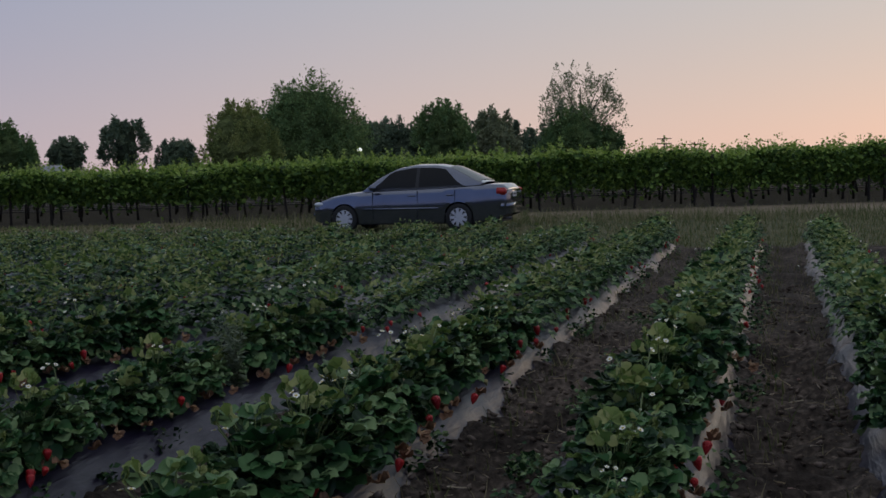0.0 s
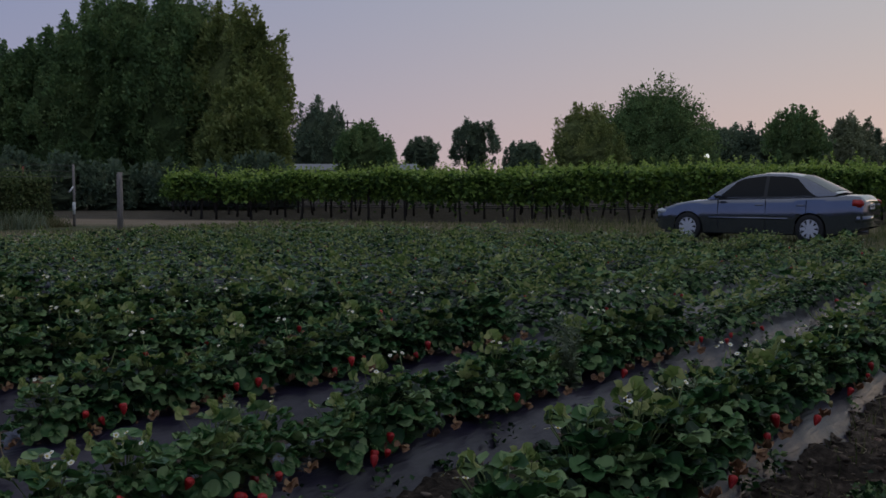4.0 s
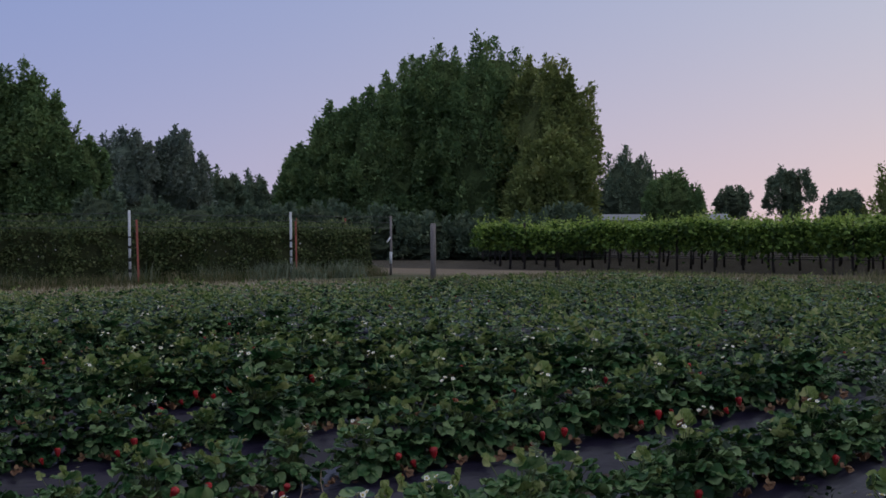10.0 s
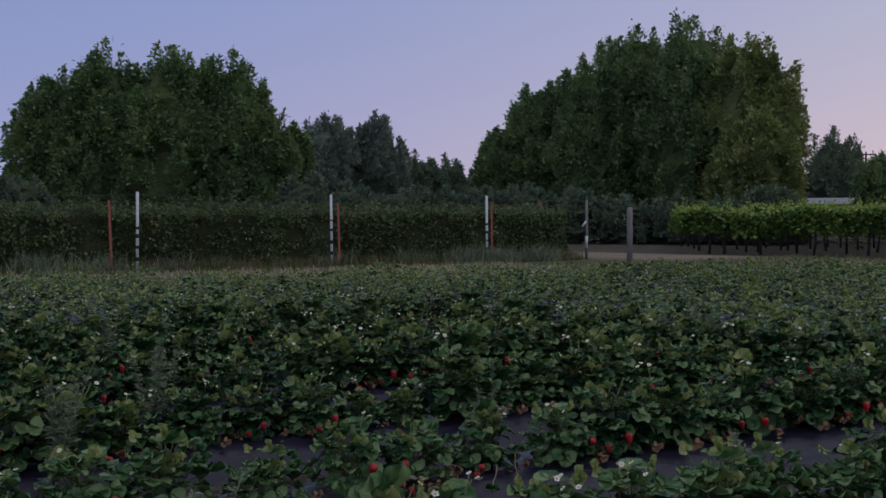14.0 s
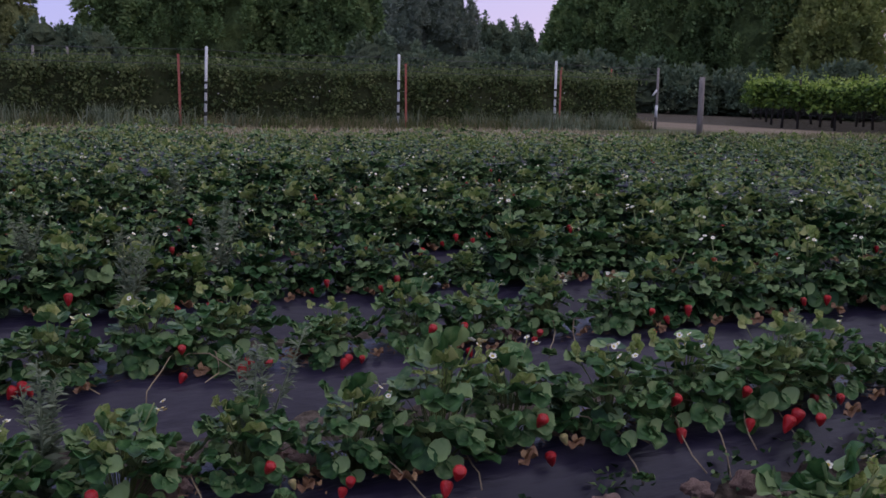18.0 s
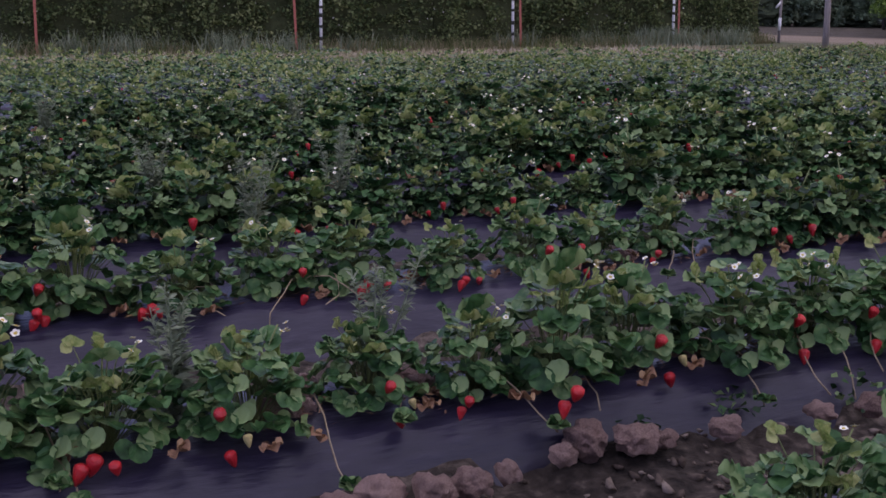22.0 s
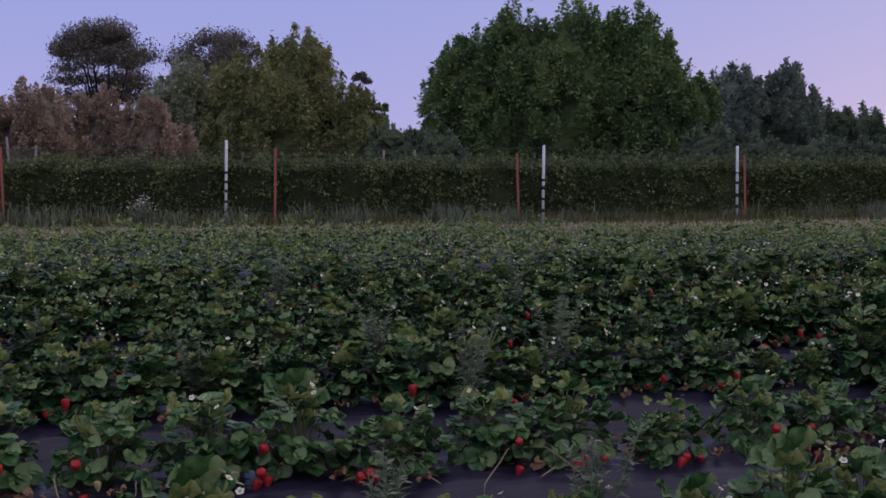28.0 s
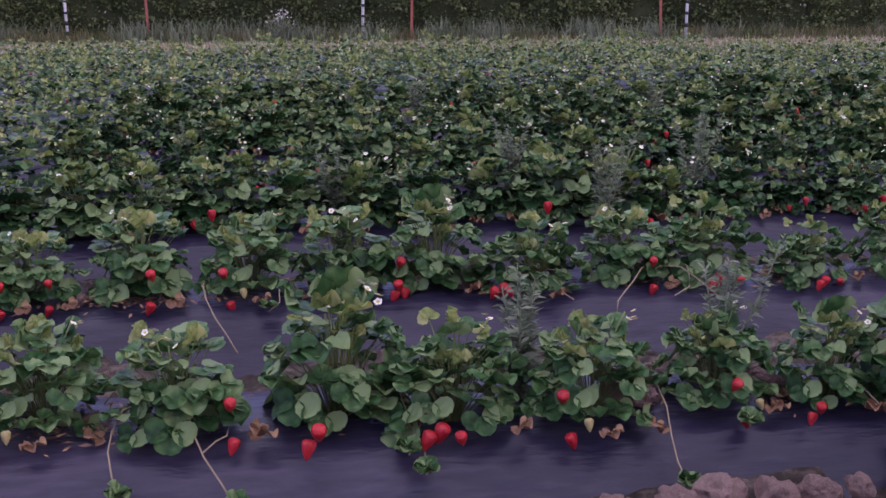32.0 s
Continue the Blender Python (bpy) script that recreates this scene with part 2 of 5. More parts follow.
# ground: furrow soil in the field, grass on the headland, dry earth beyond the fence's end
def ground_material():
    m = bpy.data.materials.new("field_ground")
    m.use_nodes = True
    nt = m.node_tree
    bs = nt.nodes["Principled BSDF"]
    bs.inputs["Roughness"].default_value = 0.95
    bs.inputs["Specular IOR Level"].default_value = 0.2
    tc = nt.nodes.new("ShaderNodeTexCoord")
    sep = nt.nodes.new("ShaderNodeSeparateXYZ")
    nt.links.new(tc.outputs["Object"], sep.inputs[0])

    def noise_of(scale, detail=6):
        n = nt.nodes.new("ShaderNodeTexNoise")
        n.inputs["Scale"].default_value = scale
        n.inputs["Detail"].default_value = detail
        nt.links.new(tc.outputs["Object"], n.inputs["Vector"])
        return n.outputs[0]

    def math_of(op, a, b, clamp=False):
        n = nt.nodes.new("ShaderNodeMath")
        n.operation, n.use_clamp = op, clamp
        for i, v in enumerate((a, b)):
            if isinstance(v, (int, float)):
                n.inputs[i].default_value = v
            else:
                nt.links.new(v, n.inputs[i])
        return n.outputs[0]

    def ramp_of(fac, cols, lo=0.3, hi=0.7):
        r = nt.nodes.new("ShaderNodeValToRGB")
        nt.links.new(fac, r.inputs[0])
        els = r.color_ramp.elements
        while len(els) < len(cols):
            els.new(0.5)
        for i, c in enumerate(cols):
            els[i].position = lo + (hi - lo) * i / (len(cols) - 1)
            els[i].color = (*c, 1)
        return r.outputs[0]

    def mix_of(fac, a, b):
        n = nt.nodes.new("ShaderNodeMix")
        n.data_type = "RGBA"
        nt.links.new(fac, n.inputs[0])
        nt.links.new(a, n.inputs[6])
        nt.links.new(b, n.inputs[7])
        return n.outputs[2]

    mid, small, wide = noise_of(1.3), noise_of(24), noise_of(0.12)
    soil = ramp_of(math_of("ADD", math_of("MULTIPLY", mid, 0.45), math_of("MULTIPLY", small, 0.55)), [(0.017, 0.013, 0.011), (0.054, 0.042, 0.034), (0.16, 0.125, 0.102)], 0.36, 0.64)
    grass = ramp_of(math_of("ADD", math_of("MULTIPLY", mid, 0.6), math_of("MULTIPLY", small, 0.4)), [(0.045, 0.055, 0.025), (0.095, 0.10, 0.05), (0.17, 0.15, 0.09)])
    dry = ramp_of(math_of("ADD", math_of("MULTIPLY", wide, 0.6), math_of("MULTIPLY", small, 0.4)), [(0.13, 0.098, 0.07), (0.24, 0.185, 0.13), (0.34, 0.27, 0.19)])
    edge_x = math_of("MULTIPLY", math_of("SUBTRACT", math_of("ADD", sep.outputs[0], math_of("MULTIPLY", mid, 1.6)), 19.6), 1.2, True)
    far_x = math_of("MULTIPLY", math_of("SUBTRACT", math_of("ADD", math_of("ADD", sep.outputs[0], math_of("MULTIPLY", sep.outputs[1], 0.28)), math_of("MULTIPLY", mid, 3.0)), 32.0), 0.5, True)
    edge_y = math_of("MULTIPLY", math_of("SUBTRACT", math_of("ADD", math_of("ADD", sep.outputs[1], math_of("MULTIPLY", sep.outputs[0], 0.26)), math_of("MULTIPLY", mid, 1.0)), 20.3), 1.2, True)
    head = math_of("MAXIMUM", edge_x, edge_y)
    # darker ground inside the vineyard, the shade beneath the vines put into colour
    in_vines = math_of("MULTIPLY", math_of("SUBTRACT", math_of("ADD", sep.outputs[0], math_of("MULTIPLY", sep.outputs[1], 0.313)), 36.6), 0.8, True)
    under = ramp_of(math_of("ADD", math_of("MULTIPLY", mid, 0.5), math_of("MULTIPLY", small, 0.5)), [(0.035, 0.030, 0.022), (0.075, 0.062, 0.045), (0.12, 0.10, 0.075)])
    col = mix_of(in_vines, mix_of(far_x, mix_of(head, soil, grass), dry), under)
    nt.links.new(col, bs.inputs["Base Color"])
    bp = nt.nodes.new("ShaderNodeBump")
    bp.inputs["Strength"].default_value = 0.9
    bp.inputs["Distance"].default_value = 0.03
    nt.links.new(small, bp.inputs["Height"])
    nt.links.new(bp.outputs[0], bs.inputs["Normal"])
    return m


M_GROUND = ground_material()
rng = np.random.default_rng(7)


# ---- mesh helpers ----
def np_mesh(name, verts, faces, mat, smooth=False, second=None, mask=None):
    """A mesh from arrays: verts (n, 3), faces (m, k), all faces with k corners; mask picks faces of the second material."""
    verts, faces = np.asarray(verts, np.float32), np.asarray(faces, np.int32)
    me = bpy.data.meshes.new(name)
    me.vertices.add(len(verts))
    me.vertices.foreach_set("co", verts.ravel())
    k = faces.shape[1]
    me.loops.add(faces.size)
    me.loops.foreach_set("vertex_index", faces.ravel())
    me.polygons.add(len(faces))
    me.polygons.foreach_set("loop_start", np.arange(len(faces), dtype=np.int32) * k)
    if smooth:
        me.polygons.foreach_set("use_smooth", np.ones(len(faces), bool))
    me.materials.append(mat)
    if second is not None:
        me.materials.append(second)
        me.polygons.foreach_set("material_index", np.asarray(mask, np.int32))
    me.update(calc_edges=True)
    return me


def turns(yaw, pitch, roll):
    """Rotation matrices (n, 3, 3) for arrays of angles: Rz Rx Ry."""
    cy, sy, cp, sp, cr, sr = np.cos(yaw), np.sin(yaw), np.cos(pitch), np.sin(pitch), np.cos(roll), np.sin(roll)
    o, z = np.ones_like(cy), np.zeros_like(cy)
    rz = np.stack([np.stack([cy, -sy, z], -1), np.stack([sy, cy, z], -1), np.stack([z, z, o], -1)], 1)
    rx = np.stack([np.stack([o, z, z], -1), np.stack([z, cp, -sp], -1), np.stack([z, sp, cp], -1)], 1)
    ry = np.stack([np.stack([cr, z, sr], -1), np.stack([z, o, z], -1), np.stack([-sr, z, cr], -1)], 1)
    return rz @ rx @ ry


def scatter(template, faces, pos, yaw, pitch, roll, size):
    """One template repeated at many poses: verts and faces arrays."""
    r = turns(yaw, pitch, roll)
    v = np.einsum("nij,kj->nki", r, template) * size[:, None, None] + pos[:, None, :]
    f = faces[None] + (np.arange(len(pos)) * len(template))[:, None, None]
    return v.reshape(-1, 3), f.reshape(-1, faces.shape[1])


# leaf templates: base at the origin, tip along +y, unit length
LEAF_FINE = np.array([(x * w, y + 0.06 * (abs(x) - 1) * (y > 0.8), abs(x) * abs(x) * 0.50 * w + 0.16 * (y - 0.4) ** 2 + 0.06 * x * math.sin(y * 8.0) + 0.05 * abs(x) * math.cos(y * 16.0)) for y, w in ((0.0, 0.08), (0.10, 0.36), (0.20, 0.42), (0.34, 0.54), (0.48, 0.54), (0.62, 0.59), (0.76, 0.52), (0.88, 0.45), (0.97, 0.27), (1.02, 0.12)) for x in (-1, 0, 1)])
LEAF_FINE_F = np.array([(3 * i + j, 3 * i + j + 1, 3 * i + j + 4, 3 * i + j + 3) for i in range(9) for j in range(2)])
LEAF_MID = np.array([(0, 0, 0), (0.46, 0.50, 0.18), (0, 1.0, 0.08), (-0.46, 0.50, 0.18), (0, 0.5, 0.0)])
LEAF_MID_F = np.array([(0, 1, 4, 4), (1, 2, 4, 4), (2, 3, 4, 4), (3, 0, 4, 4)])[:, :3]
LEAF_FLAT = np.array([(0, 0, 0), (0.36, 0.5, 0.06), (0, 1.0, 0.0), (-0.36, 0.5, 0.06)])
LEAF_FLAT_F = np.array([(0, 1, 2, 3)])
BLADE = np.array([(-0.5, 0, 0), (0.5, 0, 0), (0.32, 0.12, 0.6), (-0.28, 0.12, 0.6), (0.0, 0.42, 1.0)])


def part(name, me, parent, label="", at=None):
    ob = new(name, me)
    ob.parent = parent
    if at is not None:
        ob.matrix_basis = at
    if label:
        ob["label"] = label
    return ob


def thing(name, label, category, group="", at=None, kind=""):
    ob = new(name)
    ob.empty_display_size = 0.2
    if at is not None:
        ob.matrix_basis = at
    return tagged(ob, label, category, group, kind)


def bm_mesh(name, bm, mat, smooth=False):
    me = bpy.data.meshes.new(name)
    if smooth:
        for f in bm.faces:
            f.smooth = True
    bm.to_mesh(me)
    bm.free()
    me.materials.append(mat)
    return me


def tube(name, points, radii, mat, sides=7, cap=True):
    """A smooth tapered tube along points."""
    pts = [Vector(p) for p in points]
    if isinstance(radii, (int, float)):
        radii = [radii] * len(pts)
    verts, faces = [], []
    for i, p in enumerate(pts):
        d = (pts[min(i + 1, len(pts) - 1)] - pts[max(i - 1, 0)]).normalized()
        a = d.cross(Vector((0.31, 0.87, 0.38))).normalized()
        b = d.cross(a)
        for s in range(sides):
            ang = 2 * math.pi * s / sides
            verts.append(p + (a * math.cos(ang) + b * math.sin(ang)) * radii[i])
    for i in range(len(pts) - 1):
        for s in range(sides):
            t = (s + 1) % sides
            faces.append((i * sides + s, i * sides + t, (i + 1) * sides + t, (i + 1) * sides + s))
    if cap:
        n = len(verts)
        verts += [pts[0], pts[-1]]
        for s in range(sides):
            t = (s + 1) % sides
            faces.append((n, t, s, s))
            faces.append((n + 1, (len(pts) - 1) * sides + s, (len(pts) - 1) * sides + t, (len(pts) - 1) * sides + t))
    me = bpy.data.meshes.new(name)
    me.from_pydata([tuple(v) for v in verts], [], [tuple(dict.fromkeys(f)) for f in faces])
    for p in me.polygons:
        p.use_smooth = True
    me.materials.append(mat)
    return me


def box(bm, x0, x1, y0, y1, z0, z1, bevel=0.0):
    r = bmesh.ops.create_cube(bm, size=1.0)
    bmesh.ops.transform(bm, matrix=Matrix.Translation(((x0 + x1) / 2, (y0 + y1) / 2, (z0 + z1) / 2)) @ Matrix.Diagonal((x1 - x0, y1 - y0, z1 - z0, 1)), verts=r["verts"])
    if bevel:
        es = list({e for v in r["verts"] for e in v.link_edges})
        bmesh.ops.bevel(bm, geom=es, offset=bevel, segments=2, affect="EDGES")


# ---- the setting: ground and beds ----
BED_STEP, BED_EDGE, BED_WIDE, BED_HIGH = 1.27, 0.22, 0.70, 0.20
FIELD_X0, FIELD_X1 = -9.0, 18.7
BEDS = [(k, BED_EDGE + BED_STEP * k) for k in range(-3, 15)]


def row_end(y):
    """Where a row at y ends: the far rows are cut short along the fence."""
    return min(FIELD_X1, (19.6 - y) / 0.26)



def lines(*spans):
    out = [spans[0][0]]
    for a, b, step in spans:
        n = max(1, round((b - a) / step))
        out += list(np.linspace(a, b, n + 1)[1:])
    return np.array(out)


def ground_z(x, y):
    """Height of the soil: crumbs, tyre treads in the open furrows, banks thrown up against the beds."""
    u = (y - BED_EDGE) % BED_STEP
    edge = min(u if u < 0.3 else 9.0, BED_STEP - u, abs(u - BED_WIDE))
    calm = min(1.0, edge / 0.2)
    v = 0.030 * noise.noise((x * 2.3, y * 3.1, 0.0)) + (0.006 + 0.022 * calm) * noise.noise((x * 7.0, y * 8.0, 3.0)) + 0.016 * noise.noise((x * 17.0, y * 17.0, 9.0))
    mid = (u - BED_WIDE) / (BED_STEP - BED_WIDE)
    if 0.05 < mid < 0.95 and y < 2.0:
        lug = math.sin(x * 2 * math.pi / 0.15 + 3.0 * abs(mid - 0.5)) * (0.85 + 0.9 * noise.noise((x * 3.3, y * 6.0, 40.0)))
        v += 0.055 * max(-0.4, lug) * max(0.0, 1 - (2.2 * abs(mid - 0.5)) ** 2)
        v += 0.022 * calm * noise.noise((x * 11.0, y * 5.0, 60.0))
    bank = 0.080 if y < 2.0 else 0.055
    return v + bank * max(0.0, 1 - edge / 0.24) * max(0.0, 0.85 + 0.55 * noise.noise((x * 2.1, y * 1.3, 20.0)) + 0.75 * noise.noise((x * 6.5, y * 4.0, 25.0)) + 0.5 * noise.noise((x * 15.0, y * 9.0, 33.0)))


def build_ground():
    xs = lines((-2500, -300, 400), (-300, -40, 40), (-40, -9, 4), (-9, -2.5, 0.3), (-2.5, 2.0, 0.07), (2.0, 9, 0.04), (9, 19, 0.16), (19, 30, 0.5), (30, 60, 3), (60, 300, 30), (300, 2500, 400))
    ys = lines((-2500, -300, 400), (-300, -40, 40), (-40, -3, 3), (-3, -0.9, 0.3), (-0.9, 2.0, 0.035), (2.0, 3.0, 0.05), (3.0, 5.6, 0.08), (5.6, 14, 0.25), (14, 30, 0.5), (30, 60, 3), (60, 300, 30), (300, 2500, 400))
    gx, gy = np.meshgrid(xs, ys, indexing="ij")
    z = np.zeros_like(gx)
    near = (gx > -3) & (gx < 19.5) & (gy > -3) & (gy < 8)
    for i, j in zip(*np.nonzero(near)):
        z[i, j] = ground_z(float(gx[i, j]), float(gy[i, j]))
    n, m = gx.shape
    verts = np.stack([gx, gy, z], -1).reshape(-1, 3)
    idx = np.arange(n * m).reshape(n, m)
    faces = np.stack([idx[:-1, :-1], idx[1:, :-1], idx[1:, 1:], idx[:-1, 1:]], -1).reshape(-1, 4)
    ob = new("ground", np_mesh("ground", verts, faces, M_GROUND, True))
    return tagged(ob, "dark furrow soil turning into grass and dry earth", "ground", kind="structure")


build_ground()


def build_bed(k, y0):
    near = -1 <= k <= 4
    xs = np.arange(FIELD_X0, row_end(y0) + 0.01, 0.06 if near else 0.25)
    prof = [(-0.10, -0.03), (-0.03, 0.03), (0.02, 0.09), (0.07, 0.15), (0.14, 0.185), (0.24, 0.20), (0.35, 0.205), (0.46, 0.20), (0.56, 0.185), (0.63, 0.15), (0.68, 0.09), (0.73, 0.03), (0.80, -0.03)]
    verts = np.zeros((len(xs), len(prof), 3))
    for i, x in enumerate(xs):
        wob = 0.05 * noise.noise((x * 0.9, k * 7.3, 1.0)) + 0.02 * noise.noise((x * 4.0, k * 3.1, 5.0))
        for j, (u, h) in enumerate(prof):
            wr = 0.020 * noise.noise((x * 3.0, u * 9.0 + k * 11.0, 2.0)) + 0.012 * noise.noise((x * 9.0, u * 22.0, k * 5.0))
            side = 1.0 if j > 6 else -1.0
            verts[i, j] = (x, y0 + u + side * wob * (1 if j in (0, 1, 2, 10, 11, 12) else 0.5), h + wr)
    end = np.clip((row_end(y0) - xs) / 0.5, 0, 1)[:, None]
    verts[:, :, 2] = verts[:, :, 2] * np.minimum(1, end) - 0.03 * (1 - end)
    n, m = verts.shape[:2]
    idx = np.arange(n * m).reshape(n, m)
    faces = np.stack([idx[:-1, :-1], idx[1:, :-1], idx[1:, 1:], idx[:-1, 1:]], -1).reshape(-1, 4)
    ob = new("planting_bed", np_mesh("planting_bed", verts.reshape(-1, 3), faces, M_FILM, True))
    return tagged(ob, "raised planting bed under wrinkled dark plastic mulch film", "planting bed", "beds of the field", "structure")


for k, y0 in BEDS:
    build_bed(k, y0)


# ---- strawberry plants ----
def leaf_poses(r, count, spread, height, fresh=0.50):
    """Poses of trifoliate leaves over an upright mound: foot of the blade, heading, tilt, size, young or not."""
    out = []
    for i in range(count):
        u = (i + 0.5) / count
        phi = math.asin(1 - 1.10 * u) + r.uniform(-0.15, 0.15)
        yaw = i * 2.399 + r.uniform(-0.4, 0.4)
        k = r.uniform(0.45, 0.82) if r.random() < 0.36 else r.uniform(0.80, 1.06)
        rad = max(0.0, spread * max(0.0, math.cos(phi)) ** 0.8 * k - 0.02)
        z = 0.055 + max(-0.04, (height - 0.055) * math.sin(phi) * k)
        tilt = -(math.pi / 2 - max(phi, 0.0)) * 0.82 + 0.46 + r.uniform(-0.65, 0.65)
        # pale young leaves near the top only; the paleness also paints light on tops
        young = phi > (0.70 if fresh < 0.6 else 0.45) and r.random() < fresh
        size = r.uniform(0.024, 0.040) if young else r.uniform(0.038, 0.060) * (1.0 if r.random() < 0.75 else 0.7)
        if young:
            tilt += 0.7
            z += 0.02
        out.append(((rad * math.cos(yaw), rad * math.sin(yaw), z), yaw - math.pi / 2, tilt, size, young))
    return out


def foliage_mesh(name, poses, template, r, grow=1.0, wag=0.35):
    """All the leaves of one plant: arrays of corners, faces and which faces are young."""
    col = [np.array([q[j] for q in poses]) for j in range(5)]
    v, f = scatter(template[0], template[1], col[0], col[1], col[2], np.array([r.uniform(-wag, wag) for q in poses]), col[3] * grow)
    return v, f, np.repeat(col[4].astype(np.int32), len(template[1]))


def trifoliate(fine):
    """One leaf of three leaflets at unit size, its stalk's end at the origin, facing +y."""
    tmpl, fc = (LEAF_FINE, LEAF_FINE_F) if fine else (LEAF_MID, LEAF_MID_F)
    return scatter(tmpl, fc, np.array([(0, 0.08, 0), (0.10, 0.02, 0), (-0.10, 0.02, 0)]), np.array([0.0, -1.15, 1.15]), np.array([0.12, 0.0, 0.0]), np.array([0.0, 0.25, -0.25]), np.array([1.0, 0.92, 0.92]))


TRI_FINE, TRI_MID = trifoliate(True), trifoliate(False)
TRI_FAR = scatter(LEAF_FLAT * np.array((1.25, 1, 1)), LEAF_FLAT_F, np.array([(0, 0.08, 0), (0.10, 0.02, 0), (-0.10, 0.02, 0)]), np.array([0.0, -1.15, 1.15]), np.array([0.12, 0.0, 0.0]), np.array([0.0, 0.25, -0.25]), np.array([1.0, 0.92, 0.92]))


def berry_mesh(name, mat):
    vs, fs, sides = [], [], 9
    prof = [(0.0, 0.40), (0.58, 0.38), (0.93, 0.18), (0.96, -0.06), (0.80, -0.45), (0.50, -0.88), (0.18, -1.20), (0.0, -1.28)]
    for rr, z in prof:
        for s in range(sides):
            a = 2 * math.pi * s / sides
            vs.append((rr * math.cos(a), rr * math.sin(a), z))
    for i in range(len(prof) - 1):
        for s in range(sides):
            t = (s + 1) % sides
            fs.append((i * sides + t, i * sides + s, (i + 1) * sides + s, (i + 1) * sides + t))
    return np_mesh(name, np.array(vs) * np.array((0.0165, 0.0165, 0.027)), fs, mat, True)


ME_BERRY, ME_UNRIPE = berry_mesh("berry", M_BERRY), berry_mesh("unripe_berry", M_UNRIPE)
_v, _f = scatter(LEAF_FLAT, LEAF_FLAT_F, np.zeros((6, 3)), np.arange(6) * 1.047, np.full(6, -0.5), np.zeros(6), np.full(6, 0.017))
ME_CALYX = np_mesh("calyx", _v + np.array((0, 0, 0.010)), _f, M_STEM)
PETAL = np.array([(0.12, 0.05, 0), (0.5, 0.55, 0.05), (0.25, 1.0, 0.1), (-0.25, 1.0, 0.1), (-0.5, 0.55, 0.05), (-0.12, 0.05, 0)])
_v, _f = scatter(PETAL, np.array([(0, 1, 2, 3, 4, 5)]), np.zeros((5, 3)), np.arange(5) * 1.2566, np.full(5, 0.15), np.zeros(5), np.full(5, 0.0092))
ME_PETALS = np_mesh("petals", _v, _f, M_PETAL)


def disc_mesh(name, rad, high, mat):
    vs = [(rad * math.cos(a * math.pi / 4), rad * math.sin(a * math.pi / 4), 0) for a in range(8)] + [(0, 0, high)]
    return np_mesh(name, vs, [(i, (i + 1) % 8, 8) for i in range(8)], mat, True)


ME_EYE = disc_mesh("flower_eye", 0.005, 0.004, M_FLOWER_EYE)
ME_LEAVES = [np_mesh("leaf", TRI_FINE[0] * np.array((1, 1, z)), TRI_FINE[1], M_LEAF, True) for z in (0.7, 1.0, 1.5, 0.3)]


ME_YOUNG_LIT = [np_mesh("leaf", TRI_FINE[0] * np.array((1, 1, z)), TRI_FINE[1], M_LEAF_YOUNG_LIT, True) for z in (1.0, 1.5, 2.0, 2.5)]
ME_DEAD = np_mesh("dead_leaf", TRI_FINE[0] * np.array((1, 1, 2.4)), TRI_FINE[1], M_LEAF_OLD, True)


def stalk_mesh(poses, r):
    """All the leaf stalks of a plant, thin bowed strips with three sides."""
    vs, fs = [], []
    for (x, y, z), yaw, tilt, size, young in poses:
        a = np.array([(0.12 * x, 0.12 * y, 0.0), (0.6 * x, 0.6 * y, 0.75 * z), (x, y, z)])
        for i, p in enumerate(a):
            for s in range(3):
                an = 2.094 * s
                vs.append((p[0] + 0.0018 * math.cos(an), p[1] + 0.0018 * math.sin(an), p[2]))
        b = len(vs) - 9
        for i in range(2):
            for s in range(3):
                t = (s + 1) % 3
                fs.append((b + 3 * i + s, b + 3 * i + t, b + 3 * i + 3 + t, b + 3 * i + 3 + s))
    return np_mesh("stem_tuft", vs, fs, M_STEM)


def fruit_parts(root, r, berries, flowers, front=True):
    for i in range(berries):
        a = r.uniform(-2.3, -0.8) if front else r.uniform(0, 6.28)
        rad = r.uniform(0.17, 0.22)
        p = (rad * math.cos(a), rad * math.sin(a), r.choice((r.uniform(0.012, 0.05), r.uniform(0.03, 0.13))))
        ripe = r.random() < 0.84
        s = r.uniform(0.8, 1.25) if ripe else r.uniform(0.55, 0.85)
        b = part("ripe_berry" if ripe else "unripe_berry", ME_BERRY if ripe else ME_UNRIPE, root, "glossy red strawberry" if ripe else "pale unripe strawberry", Matrix.Translation(p) @ Euler((r.uniform(-0.5, 0.5), r.uniform(-0.5, 0.5), r.uniform(0, 6))).to_matrix().to_4x4() @ Matrix.Scale(s, 4))
        part("calyx", ME_CALYX, b)
    for i in range(flowers):
        if i % 3 == 0:
            a, rad = r.uniform(0, 6.28), r.uniform(0.03, 0.11)
            mid = Vector((rad * math.cos(a), rad * math.sin(a), r.uniform(0.23, 0.32)))
            part("flower_stalk", tube("flower_stalk", [(0.02 * math.cos(a), 0.02 * math.sin(a), 0.02), mid * 0.6 + Vector((0, 0, 0.04)), mid], 0.0024, M_STEM, 4), root)
        p = mid + Vector((r.uniform(-0.04, 0.04), r.uniform(-0.04, 0.04), r.uniform(-0.015, 0.02)))
        f = part("flower", ME_PETALS, root, "small white strawberry blossom", Matrix.Translation(p) @ Euler((r.uniform(-0.7, 0.7), r.uniform(-0.7, 0.7), 0)).to_matrix().to_4x4())
        part("flower_eye", ME_EYE, f)


